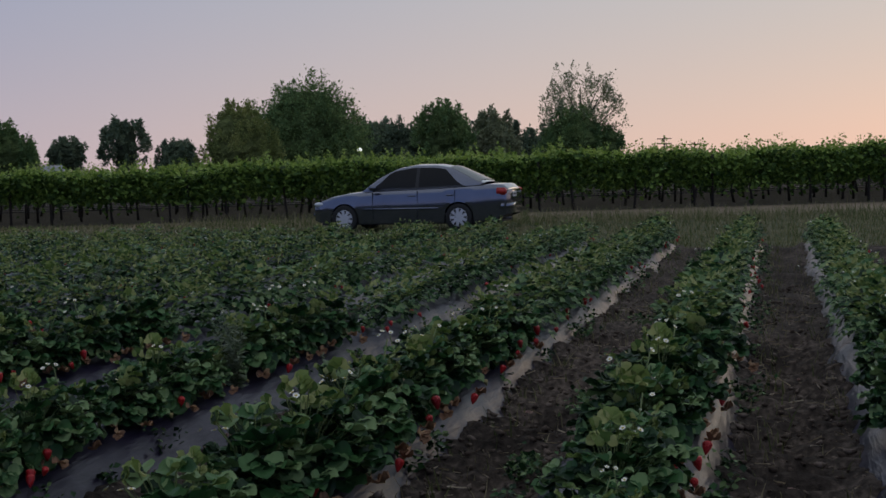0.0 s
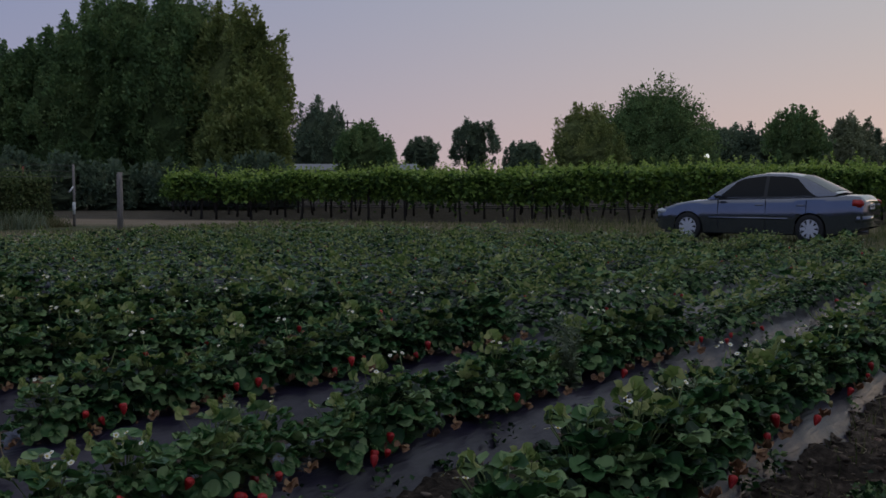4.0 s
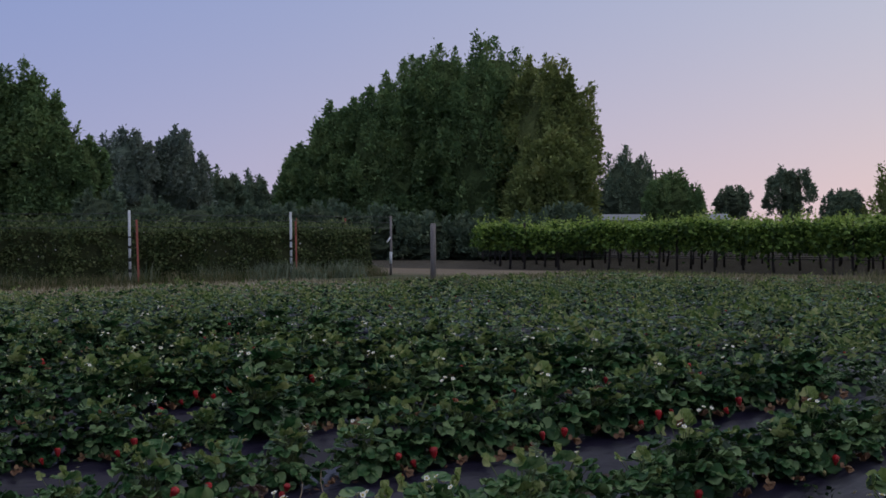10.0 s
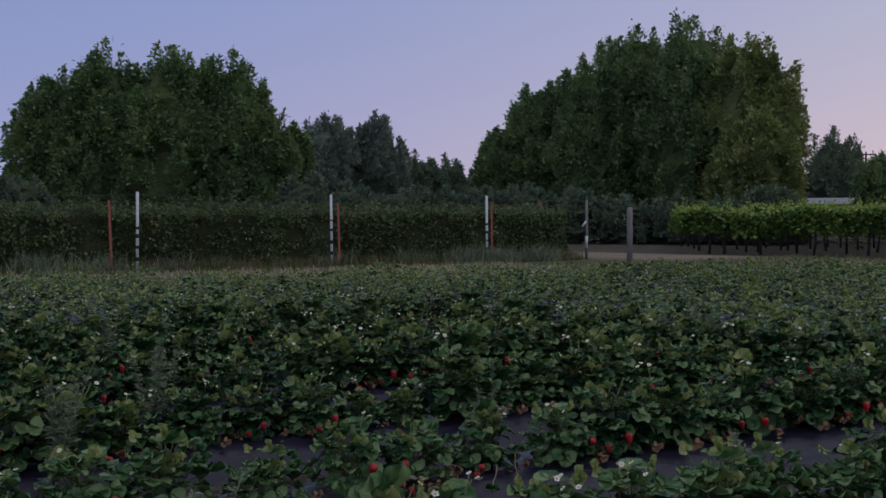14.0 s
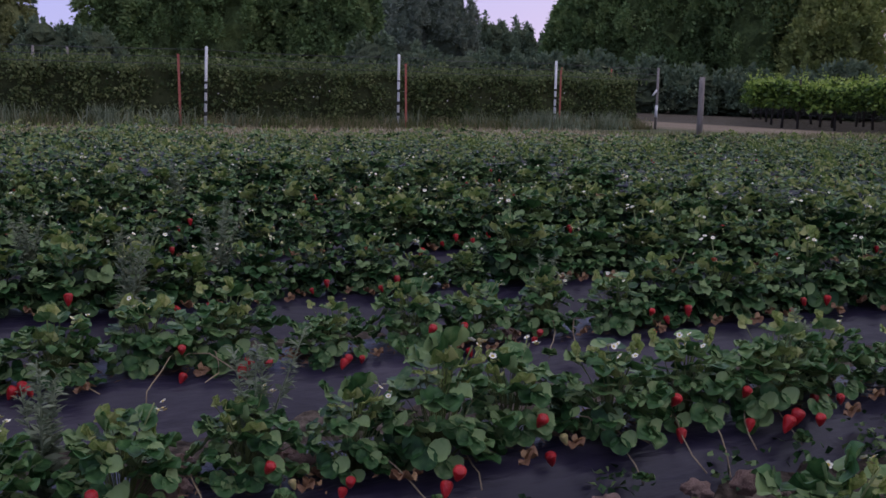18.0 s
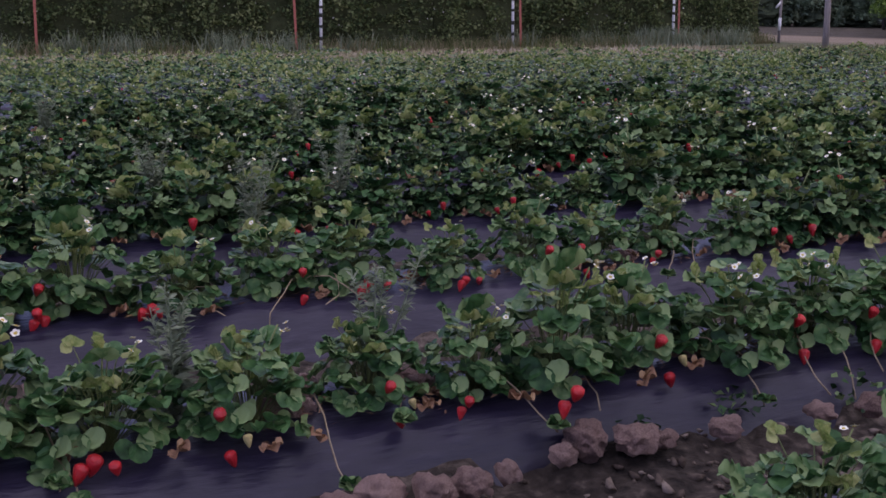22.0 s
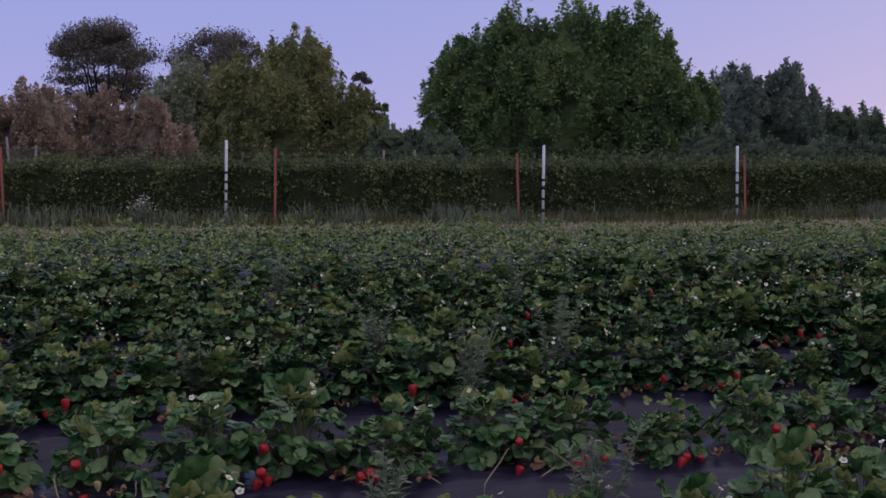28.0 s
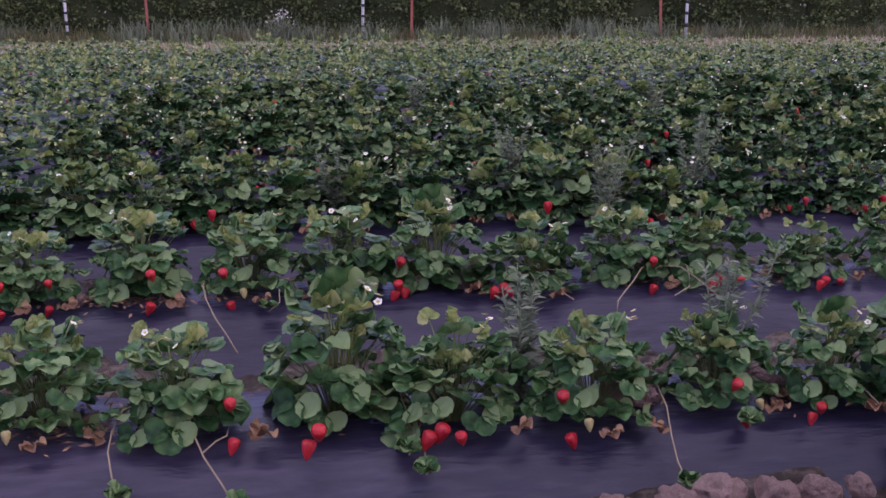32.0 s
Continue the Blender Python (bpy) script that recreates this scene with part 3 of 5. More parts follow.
def make_plant(r, split, berries, flowers):
    root = thing("strawberry_plant", "leafy green strawberry plant growing through the mulch film", "strawberry plant", "strawberry plants")
    poses = leaf_poses(r, 70 if split else 104, r.uniform(0.16, 0.19), r.uniform(0.23, 0.29), 0.34)
    tagged(part("stem_tuft", stalk_mesh(poses, r), root), kind="stuff")
    if split:
        for p, yaw, tilt, size, young in poses:
            part("leaf", (ME_YOUNG_LIT if young else ME_LEAVES)[r.randrange(4)], root, at=Matrix.Translation(p) @ Euler((tilt, r.uniform(-0.3, 0.3), yaw)).to_matrix().to_4x4() @ Matrix.Scale(size, 4))
    else:
        v, f, young = foliage_mesh("foliage", poses, TRI_FINE, r)
        tagged(part("foliage", np_mesh("foliage", v, f, M_LEAF, True, M_LEAF_YOUNG_LIT, young), root), kind="stuff")
    for i in range(1 + r.randrange(2)):
        a = r.uniform(-2.6, -0.4)
        part("dead_leaf", ME_DEAD, root, "withered brown leaf", Matrix.Translation((0.2 * math.cos(a), 0.2 * math.sin(a), 0.03)) @ Euler((r.uniform(-1.2, 0.2), r.uniform(-0.6, 0.6), a - 1.57)).to_matrix().to_4x4() @ Matrix.Scale(0.030, 4))
    fruit_parts(root, r, berries, flowers)
    return root


PR = random.Random(11)
SPLIT_PLANTS = [make_plant(PR, True, b, f) for b, f in ((3, 4), (2, 6), (2, 7), (3, 3))]
WHOLE_PLANTS = [make_plant(PR, False, b, f) for b, f in ((1, 3), (1, 4), (0, 3), (2, 2), (0, 4), (1, 3))]
LOW, FAR = [], []
for _i in range(8):
    _p = leaf_poses(PR, 100, PR.uniform(0.20, 0.25), PR.uniform(0.24, 0.33), 0.60)
    if _i < 4:
        LOW.append(foliage_mesh("low", _p, TRI_MID, PR, 0.94, 0.4))
    else:
        FAR.append(foliage_mesh("far", _p, TRI_FAR, PR, 0.98, 0.4))


def blossoms(feet, k):
    """White blossoms and red fruit of a far row."""
    r = np.random.default_rng(500 + k)
    n = len(feet) * 2
    p = feet[r.integers(0, len(feet), n)] + np.stack([0.16 * r.normal(size=n), 0.13 * r.normal(size=n), 0.25 + 0.05 * r.random(n)], 1)
    v, f = scatter(PETAL, np.array([(0, 1, 2, 3, 4, 5)]), p, r.random(n) * 6, r.normal(size=n) * 0.6, r.normal(size=n) * 0.6, np.full(n, 0.017))
    tagged(new("strawberry_blossoms", np_mesh("strawberry_blossoms", v, f, M_PETAL)), "scattered small white blossoms over the plants", "blossoms", kind="stuff")
    n = int(len(feet) * 0.6)
    p = feet[r.integers(0, len(feet), n)] + np.stack([0.14 * r.normal(size=n), -0.24 + 0.04 * r.normal(size=n), 0.03 + 0.05 * r.random(n)], 1)
    bv = np.array([q.co for q in ME_BERRY.vertices])
    bf = np.array([list(q.vertices) for q in ME_BERRY.polygons])
    v, f = scatter(bv, bf, p, r.random(n) * 6, r.normal(size=n) * 0.4, r.normal(size=n) * 0.4, r.uniform(0.7, 1.1, n))
    tagged(new("row_strawberries", np_mesh("row_strawberries", v, f, M_BERRY, True)), "ripe red strawberries hanging along the bed", "strawberries", kind="stuff")


# where the plants of the two nearest beds stand along their rows
NEAR_FEET = {
    2: (-0.68, -0.33, 0.09, 0.40, 0.78, 1.15, 1.46, 1.73, 2.06, 2.38, 2.75, 3.12),
    3: (-0.97, -0.59, -0.18, 0.18, 0.52, 0.89, 1.26, 1.59, 1.99, 2.40, 2.70, 3.07, 3.46, 3.81, 4.15, 4.46),
}


def place_plants():
    used, whole, split = set(), 0, 0
    for k, y0 in BEDS:
        if k < -2:
            continue
        vs, fs, young, base, centres = [], [], [], 0, []
        x = FIELD_X0 + 0.2
        known = list(NEAR_FEET.get(k, ()))
        while x < row_end(y0) - 0.25:
            step = PR.uniform(0.33, 0.40) if k in (2, 3) else PR.uniform(0.28, 0.36)
            if known and x + step > known[0] - 0.16:
                x = known.pop(0)
            else:
                x += step
            if k <= 1 and x < 1.4:
                continue
            y = y0 + {2: 0.27, 1: 0.25, 0: 0.29, -1: 0.43}.get(k, 0.33) + PR.uniform(-0.08, 0.06)
            m = Matrix.Translation((x, y, BED_HIGH - 0.01)) @ Matrix.Rotation(PR.uniform(-0.5, 0.5), 4, "Z")
            s = (PR.uniform(0.86, 1.26) if PR.random() < 0.93 or k in NEAR_FEET and x < 4.6 else PR.uniform(0.6, 0.8)) * (1.05 if k in (2, 3) and x < 4.6 else 1.16 if k < 6 and 3.4 < x < 12 else 1.03)
            if k == 2 and -1.1 < x < 4.0 or k == 3 and -1.2 < x < 3.6 or k == 1 and 0.9 < x < 2.6:
                kind = SPLIT_PLANTS
                split += 1
            elif -1 <= k <= 8 and -1.5 + 0.0 * k < x < 7.5 + 0.0 * k and whole < 250:
                kind = WHOLE_PLANTS
                whole += 1
            else:
                v, f, yg = LOW[PR.randrange(4)] if k < 5 else FAR[PR.randrange(4)]
                r = m.to_3x3()
                v = (v * s) @ np.array(r).T + np.array(m.translation)
                vs.append(v)
                fs.append(f + base)
                young.append(yg)
                base += len(v)
                centres.append(np.array([m.translation]))
                continue
            i = PR.randrange(len(kind))
            ob = kind[i]
            if id(ob) in used:
                ob = copy_thing(ob, m)
            else:
                used.add(id(ob))
                ob.matrix_basis = m
            ob.scale = (s, s, s)
        if vs:
            blossoms(np.concatenate(centres), k)
            row = new("strawberry_row", np_mesh("strawberry_row", np.concatenate(vs), np.concatenate(fs), M_LEAF, True, M_LEAF_YOUNG_LIT, np.concatenate(young)))
            tagged(row, "long row of dense green strawberry plants on its bed", "strawberry plants", "far strawberry rows", "stuff")


place_plants()

# ---- fence, bramble hedge and posts along the field's far side ----

def steel_post(at_xy, high, lean):
    """A studded steel post with a flanged section."""
    root = thing("steel_post", "rust-red studded steel fence post in the weeds", "fence post", "red steel posts", pose(at_xy[0], at_xy[1], 0, 0, lean, 0))
    bm = bmesh.new()
    box(bm, -0.028, 0.028, -0.006, 0.006, -0.1, high, 0.002)
    box(bm, -0.006, 0.006, 0.006, 0.040, -0.1, high - 0.004, 0.002)
    part("shaft", bm_mesh("shaft", bm, M_REDPOST), root)
    bm = bmesh.new()
    for i in range(int(high / 0.16)):
        box(bm, -0.014, 0.014, -0.018, -0.0065, 0.1 + i * 0.16, 0.125 + i * 0.16)
    tagged(part("studs", bm_mesh("studs", bm, M_REDPOST), root), kind="stuff")
    return root


def white_post(at_xy, high, bare, lean):
    """A white pole, its lower part wrapped by climbing stems that leave white patches."""
    root = thing("white_post", "slim white-painted wire post standing before the hedge", "fence post", "white posts", pose(at_xy[0], at_xy[1], 0, 0, lean, 0))
    part("pole", tube("pole", [(0, 0, -0.1), (0, 0, high * 0.5), (0, 0, high)], 0.034, M_WHITEPOST, 9), root)
    part("cap", disc_mesh("cap", 0.036, 0.012, M_WHITEPOST), root, at=Matrix.Translation((0, 0, high + 0.001)))
    r = random.Random(int(at_xy[0] * 10))
    z = high * bare
    while z > 0.2:
        d = r.uniform(0.04, 0.10)
        part("wrap", tube("wrap", [(0, 0, z - d), (0.004, 0, z - d / 2), (0, 0, z)], 0.040, M_DARKBAND, 8), root, "dark climbing stem round the pole")
        z -= d + r.uniform(0.07, 0.24)
    return root


STEEL = [((-3.25, 28.3), 1.78, -1), ((-9.6, 29.4), 1.7, 1), ((2.75, 27.2), 1.78, 1.0), ((8.34, 26.3), 1.66, -2.0), ((14.05, 26.1), 1.62, -1.8), ((19.04, 26.5), 1.62, -1.0)]
WHITE = [((-5.11, 28.6), 1.85, 0.62, -1.2), ((1.66, 27.6), 1.95, 0.64, 1.2), ((8.89, 26.2), 1.84, 0.58, 0.6), ((13.93, 26.3), 1.84, 0.66, -0.6), ((18.72, 26.3), 1.84, 0.60, -0.6)]
for xy, hi, lean in STEEL:
    steel_post(xy, hi, lean)
for xy, hi, bare, lean in WHITE:
    white_post(xy, hi, bare, lean)
for xy, hi in (((-3.42, 31.5), 2.1), ((-2.92, 31.5), 1.9), ((6.07, 31.5), 1.8), ((7.04, 31.5), 1.8), ((17.5, 31.5), 1.62), ((17.75, 31.5), 1.66)):
    root = thing("wooden_stake", "grey wooden stake showing above the hedge", "stake", "stakes behind the hedge", pose(xy[0], xy[1], 0, 0, random.Random(int(xy[0])).uniform(-4, 4), 0))
    part("shaft", tube("shaft", [(0, 0, -0.1), (0.01, 0, 1.0), (0, 0, hi)], [0.04, 0.036, 0.034], M_WOOD, 6), root)
for xy in ((20.7, 28.9), (22.4, 28.7)):
    steel_post(xy, 1.72, 2.0)

# the grey round corner post and the slim end post
root = thing("corner_post", "thick weathered round wooden corner post", "fence post", at=pose(21.93, 24.1, 0))
part("shaft", tube("shaft", [(0, 0, -0.1), (0.006, 0, 0.7), (-0.004, 0, 1.2), (0, 0, 1.53)], [0.085, 0.08, 0.078, 0.074], M_WOOD, 12), root)
part("top", disc_mesh("top", 0.074, 0.006, M_WOOD), root, at=Matrix.Translation((0, 0, 1.531)))
root = thing("end_post", "slim weathered end post with a pale brace", "fence post", at=pose(22.85, 27.0, 0))
part("shaft", tube("shaft", [(0, 0, -0.1), (0.01, 0, 0.9), (0, 0, 1.78)], [0.045, 0.04, 0.036], M_WOOD, 8), root)
part("brace", tube("brace", [(-0.16, 0, 0.98), (0.0, 0.0, 1.15)], 0.03, M_WHITEPOST, 6), root, "pale diagonal brace")
part("band", tube("band", [(0, 0, 0.35), (0.004, 0, 0.7)], 0.047, M_WHITEPOST, 8), root, "white painted band")

# fence wires, strung from white post to white post
tops = [(-14.0, 30.2)] + [w[0] for w in WHITE] + [(22.85, 27.0)]
for hgt in (1.78, 1.62, 1.46):
    pts = []
    for (ax, ay), (bx, by) in zip(tops, tops[1:]):
        for s in range(6):
            u = s / 6
            pts.append((ax + (bx - ax) * u, ay + (by - ay) * u, hgt - 0.09 * u * (1 - u) * 4 * 0.5))
    pts.append((*tops[-1], hgt - 0.05))
    tagged(new("fence_wire", tube("fence_wire", pts, 0.007, M_WIRE, 4, False)), "thin sagging steel fence wire between posts", "wire", "fence wires")






# the bramble hedge, section by section
def hedge_section(x0, x1, y0, y1, high, seed):
    r = np.random.default_rng(seed)
    root = thing("bramble_hedge", "trimmed dark green bramble hedge with pale blossoms", "hedge", "hedge sections", pose(x0, y0, 0))
    length = math.hypot(x1 - x0, y1 - y0)
    root.matrix_basis = pose(x0, y0, 0, 0, 0, math.degrees(math.atan2(y1 - y0, x1 - x0)))
    n = int(length * 1600)
    side = r.random(n)
    px = r.random(n) * length
    bulge = 0.10 * np.sin(px * 2.1 + seed) + 0.07 * np.sin(px * 5.3)
    front = side < 0.62
    pz = np.where(front, r.random(n) ** 0.85 * high, high - 0.05 + 0.12 * r.normal(size=n) + 0.08 * np.sin(px * 3.7 + seed) + 0.05 * np.sin(px * 9.1))
    py = np.where(front, -0.42 - bulge + 0.12 * r.normal(size=n), -0.45 + 0.95 * r.random(n))
    gap = front & (np.sin(px * 3.3 + 2 * np.sin(pz * 4 + seed)) * np.sin(pz * 6 + px * 1.7 + seed) > 0.35) & (r.random(n) < 0.85)
    px, py, pz, n = px[~gap], py[~gap], pz[~gap], int((~gap).sum())
    v, f = scatter(LEAF_FLAT * np.array((1.2, 1, 1.5)), LEAF_FLAT_F, np.stack([px, py, pz], 1), r.normal(size=n) * 1.4 + np.pi, r.normal(size=n) * 0.7 - 0.3, r.normal(size=n) * 0.6, r.uniform(0.05, 0.11, n))
    tagged(part("leaf_cover", np_mesh("leaf_cover", v, f, M_HEDGE), root), kind="stuff")
    # solid box whose dark colour stands for the shade between the leaves
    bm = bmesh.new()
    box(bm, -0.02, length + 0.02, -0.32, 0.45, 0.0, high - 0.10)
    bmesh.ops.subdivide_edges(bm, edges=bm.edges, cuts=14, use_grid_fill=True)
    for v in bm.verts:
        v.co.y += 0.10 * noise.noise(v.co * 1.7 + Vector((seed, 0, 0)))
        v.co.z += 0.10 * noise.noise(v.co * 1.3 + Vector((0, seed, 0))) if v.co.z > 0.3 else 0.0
    part("shaded_core", bm_mesh("shaded_core", bm, M_HEDGE_CORE), root, "dark core body painting the shade inside the hedge")
    m = int(length * 4)
    kx, kz = r.random(m) * length, high * (0.35 + 0.7 * r.random(m))
    v, f = scatter(LEAF_FLAT, LEAF_FLAT_F, np.stack([kx, -0.56 + 0.05 * r.normal(size=m), kz], 1), r.random(m) * 6, r.random(m) * 2, r.random(m), r.uniform(0.035, 0.06, m))
    tagged(part("blossom_scatter", np_mesh("blossom_scatter", v, f, M_PETAL_DULL), root, "small white bramble blossoms"), kind="stuff")
    s = int(length * 26)
    v, f = scatter(BLADE, np.array([(0, 1, 2, 3), (3, 2, 4, 4)])[:1], np.stack([r.random(s) * length, -0.4 + 0.8 * r.random(s), np.full(s, high - 0.05)], 1), r.random(s) * 6.3, r.normal(size=s) * 0.3, r.normal(size=s) * 0.3, np.full(s, 1.0))
    part("young_growth", np_mesh("young_growth", (v.reshape(s, -1, 3) - v.reshape(s, -1, 3)[:, :1]).reshape(-1, 3) * np.array((0.05, 0.05, 0.22)) + np.repeat(v.reshape(s, -1, 3)[:, 0], 5, 0), f, M_HEDGE), root, "upright young shoots")["kind"] = "stuff"
    return root


HEDGE = [(-24.0, 32.2), (-15.0, 31.1), (-8.0, 30.0), (-1.0, 28.9), (6.0, 27.6), (12.0, 27.1), (18.0, 27.3), (22.5, 27.9)]
for i, ((ax, ay), (bx, by)) in enumerate(zip(HEDGE, HEDGE[1:])):
    hedge_section(ax, bx, ay, by, 1.42, 40 + i)


# ---- grass and weeds ----
def blades(name, count, place, height, mat, r, label, category, wide=0.012):
    pos = place(count, r)
    h = height[0] + (height[1] - height[0]) * r.random(count) ** 2
    yaw, tilt = r.random(count) * 6.28, r.normal(size=count) * 0.22
    rot = turns(yaw, tilt, r.normal(size=count) * 0.2)
    tm = BLADE[None] * np.stack([np.full(count, wide), h * 0.9, h], -1)[:, None, :]
    v = np.einsum("nij,nkj->nki", rot, tm) + pos[:, None, :]
    b = (np.arange(count) * 5)[:, None]
    f = np.concatenate([np.concatenate([b, b + 1, b + 2], 1), np.concatenate([b, b + 2, b + 3], 1), np.concatenate([b + 3, b + 2, b + 4], 1)], 0)
    ob = new(name, np_mesh(name, v.reshape(-1, 3), f, mat))
    return tagged(ob, label, category, kind="stuff")


def area(x0, x1, y0, y1):
    return lambda n, r: np.stack([r.uniform(x0, x1, n), r.uniform(y0, y1, n), np.zeros(n)], 1)


def weed_clumps(n, r):
    """Weeds stand in clumps along the hedge's foot."""
    c = along_hedge(70, r)[r.integers(0, 70, n)]
    return c + np.stack([0.28 * r.normal(size=n), 0.16 * r.normal(size=n), np.zeros(n)], 1)


def along_hedge(n, r):
    i = r.integers(0, len(HEDGE) - 1, n)
    u, h = r.random(n), np.array(HEDGE)
    p = h[i] + (h[i + 1] - h[i]) * u[:, None]
    return np.stack([p[:, 0], p[:, 1] - 0.50 - 0.75 * r.random(n) ** 1.2, np.zeros(n)], 1)


def field_margin(n, r):
    """Between the ends of the far rows and the fence."""
    x = r.uniform(-9, 19, n)
    near = 20.4 - 0.26 * x
    return np.stack([x, near + (26.2 - near) * r.random(n), np.zeros(n)], 1)


GR = np.random.default_rng(21)
blades("margin_grass", 30000, field_margin, (0.04, 0.15), M_DRYGRASS, GR, "short pale grass between rows and fence", "grass", 0.016)
blades("headland_grass", 45000, area(18.6, 30.5, -6, 24.5), (0.04, 0.16), M_GRASS, GR, "short green and straw-coloured headland grass", "grass", 0.016)
blades("headland_tall_grass", 7000, lambda n, r: np.stack([27.5 + 4.5 * r.random(n) - 0.0, r.uniform(-6, 16, n), np.zeros(n)], 1), (0.12, 0.42), M_GRASS, GR, "taller grass with pale seed heads before the vines", "grass", 0.014)
blades("fence_grass", 34000, along_hedge, (0.08, 0.40), M_GRASS, GR, "tall half-dry grass along the foot of the hedge", "grass", 0.016)
blades("fence_weeds", 7500, weed_clumps, (0.22, 0.62), M_WEED, GR, "grey-green weeds along the fence", "weeds", 0.03)
blades("furrow_grass", 3600, lambda n, r: np.stack([r.uniform(1.2, 18, n), np.array((0.08, 0.98, 1.40, -0.33))[r.integers(0, 4, n)] + 0.08 * r.normal(size=n), np.full(n, 0.02)], 1), (0.03, 0.14), M_GRASS, GR, "sparse weeds creeping over the furrow soil", "grass", 0.008)


# ---- vineyard ----
VINE_A, VINE_B = Vector((42.4, -13.5, 0)), Vector((28.95, 29.46, 0))
VINE_DIR = (VINE_B - VINE_A).normalized()
VINE_OUT = Vector((VINE_DIR.y, -VINE_DIR.x, 0))


def vine_row(number):
    """A row along the vineyard's edge; number counts rows away from the field."""
    r = np.random.default_rng(300 + number)
    start = VINE_A + VINE_OUT * (2.6 * number)
    length = (VINE_B - VINE_A).length + 1.4 * number
    root = thing("vine_row", "long trellised row of leafy green grapevines", "grapevines", "vineyard rows", Matrix.Translation(start) @ Matrix.Rotation(math.atan2(VINE_DIR.y, VINE_DIR.x), 4, "Z"))
    dens, big = [(620, 1.0), (420, 1.1), (260, 1.3), (200, 1.4), (200, 1.5)][min(number, 4)]
    for i in range(6):
        a, b = length * i / 6, length * (i + 1) / 6
        n = int(dens * (b - a))
        x = a + (b - a) * r.random(n)
        wave = 0.07 * np.sin(x * 1.9 + number) + 0.06 * np.sin(x * 0.7 + 2 * number) - 0.24 * np.clip((x / length - 0.55) / 0.35, 0, 1)
        thin = np.clip((x / length - 0.55) / 0.35, 0, 1)
        z = 0.66 + 0.28 * thin + (1.0 - 0.25 * thin) * r.random(n) ** 0.8 + wave
        yy = 0.34 * r.normal(size=n) * (0.65 + 0.4 * (1.7 - z))
        low = r.random(n) < 0.16 * (1 - thin)
        z = np.where(low, z - 0.5 * r.random(n), z)
        tm, tf = (LEAF_MID, LEAF_MID_F) if number == 0 else (LEAF_FLAT * np.array((1.15, 1, 1)), LEAF_FLAT_F)
        v, f = scatter(tm, tf, np.stack([x, yy, z], 1), r.random(n) * 6.28, r.normal(size=n) * 0.6 - 0.4, r.normal(size=n) * 0.6, r.uniform(0.10, 0.19, n) * big)
        tagged(part("canopy", np_mesh("canopy", v, f, M_VINE), root), kind="stuff")
        m = int(n * 0.22)
        x = a + (b - a) * r.random(m)
        wave = 0.07 * np.sin(x * 1.9 + number) + 0.06 * np.sin(x * 0.7 + 2 * number) - 0.24 * np.clip((x / length - 0.55) / 0.35, 0, 1)
        z = 1.52 + 0.22 * r.random(m) + wave
        shoot = r.random(m) < 0.5
        cell = np.floor(x / 0.55) * 0.55 + 0.55 * ((np.floor(x / 0.55) * 0.618 + 0.37 * number) % 1.0)
        tall = 0.22 + 0.42 * ((np.floor(x / 0.55) * 0.7548 + 0.2 * number) % 1.0) ** 2
        rise = r.random(m)
        x = np.where(shoot, cell + 0.10 * (1 - rise) * r.normal(size=m) + 0.08 * rise, x)
        z = np.where(shoot, 1.62 + tall * rise + wave, z)
        v, f = scatter(tm, tf, np.stack([x, 0.26 * r.normal(size=m), z], 1), r.random(m) * 6.28, r.normal(size=m) * 0.7 + 0.3, r.normal(size=m) * 0.6, r.uniform(0.07, 0.14, m) * big * np.where(shoot, 1.1 - 0.5 * rise, 1.0))
        tagged(part("young_leaves", np_mesh("young_leaves", v, f, M_VINE_TIP), root, "bright young vine leaves"), kind="stuff")
    if number < 5:
        x = 0.4
        while x < length:
            lean = r.normal() * 0.05
            part("trunk", tube("trunk", [(x, 0, -0.05), (x + lean, 0.02, 0.45), (x + lean * 1.5, -0.01, 1.0)], [0.050, 0.038, 0.034], M_BARK, 6), root, "gnarled vine trunk")
            x += 1.7 + 0.2 * r.random()
        x = 0.0
        while x < length:
            part("stake", tube("stake", [(x, 0.05, -0.05), (x, 0.05, 1.6)], 0.045, M_BARK, 6), root, "wooden trellis stake")
            x += 5.4
    part("drip_hose", tube("drip_hose", [(0, 0.03, 0.45), (length / 2, 0.03, 0.43), (length, 0.03, 0.45)], 0.014, M_BLACKTRIM, 5, False), root, "black drip hose")
    return root


for number in range(9):
    vine_row(number)


# ---- trees ----
F_GREEN = foliage("tree_leaf_green", (0.078, 0.134, 0.064), (0.170, 0.260, 0.102), (0.310, 0.375, 0.150))
F_BLUE = foliage("tree_leaf_grey", (0.121, 0.176, 0.140), (0.225, 0.274, 0.214), (0.327, 0.359, 0.274))
F_DARK = foliage("tree_leaf_dark", (0.080, 0.120, 0.082), (0.155, 0.210, 0.132), (0.270, 0.310, 0.180))
F_YELLOW = foliage("tree_leaf_yellow", (0.109, 0.145, 0.057), (0.246, 0.293, 0.098), (0.412, 0.401, 0.152))
F_BROWN = foliage("shrub_leaf_brown", (0.25, 0.185, 0.135), (0.45, 0.345, 0.255), (0.64, 0.52, 0.40))
F_GUM = foliage("gum_leaf", (0.085, 0.080, 0.066), (0.155, 0.142, 0.116), (0.26, 0.225, 0.185))
F_WILLOW = foliage("tree_leaf_willow", (0.115, 0.135, 0.055), (0.255, 0.270, 0.110), (0.44, 0.42, 0.19))
F_OLIVE = foliage("tree_leaf_olive", (0.145, 0.166, 0.099), (0.273, 0.301, 0.182), (0.449, 0.468, 0.280))


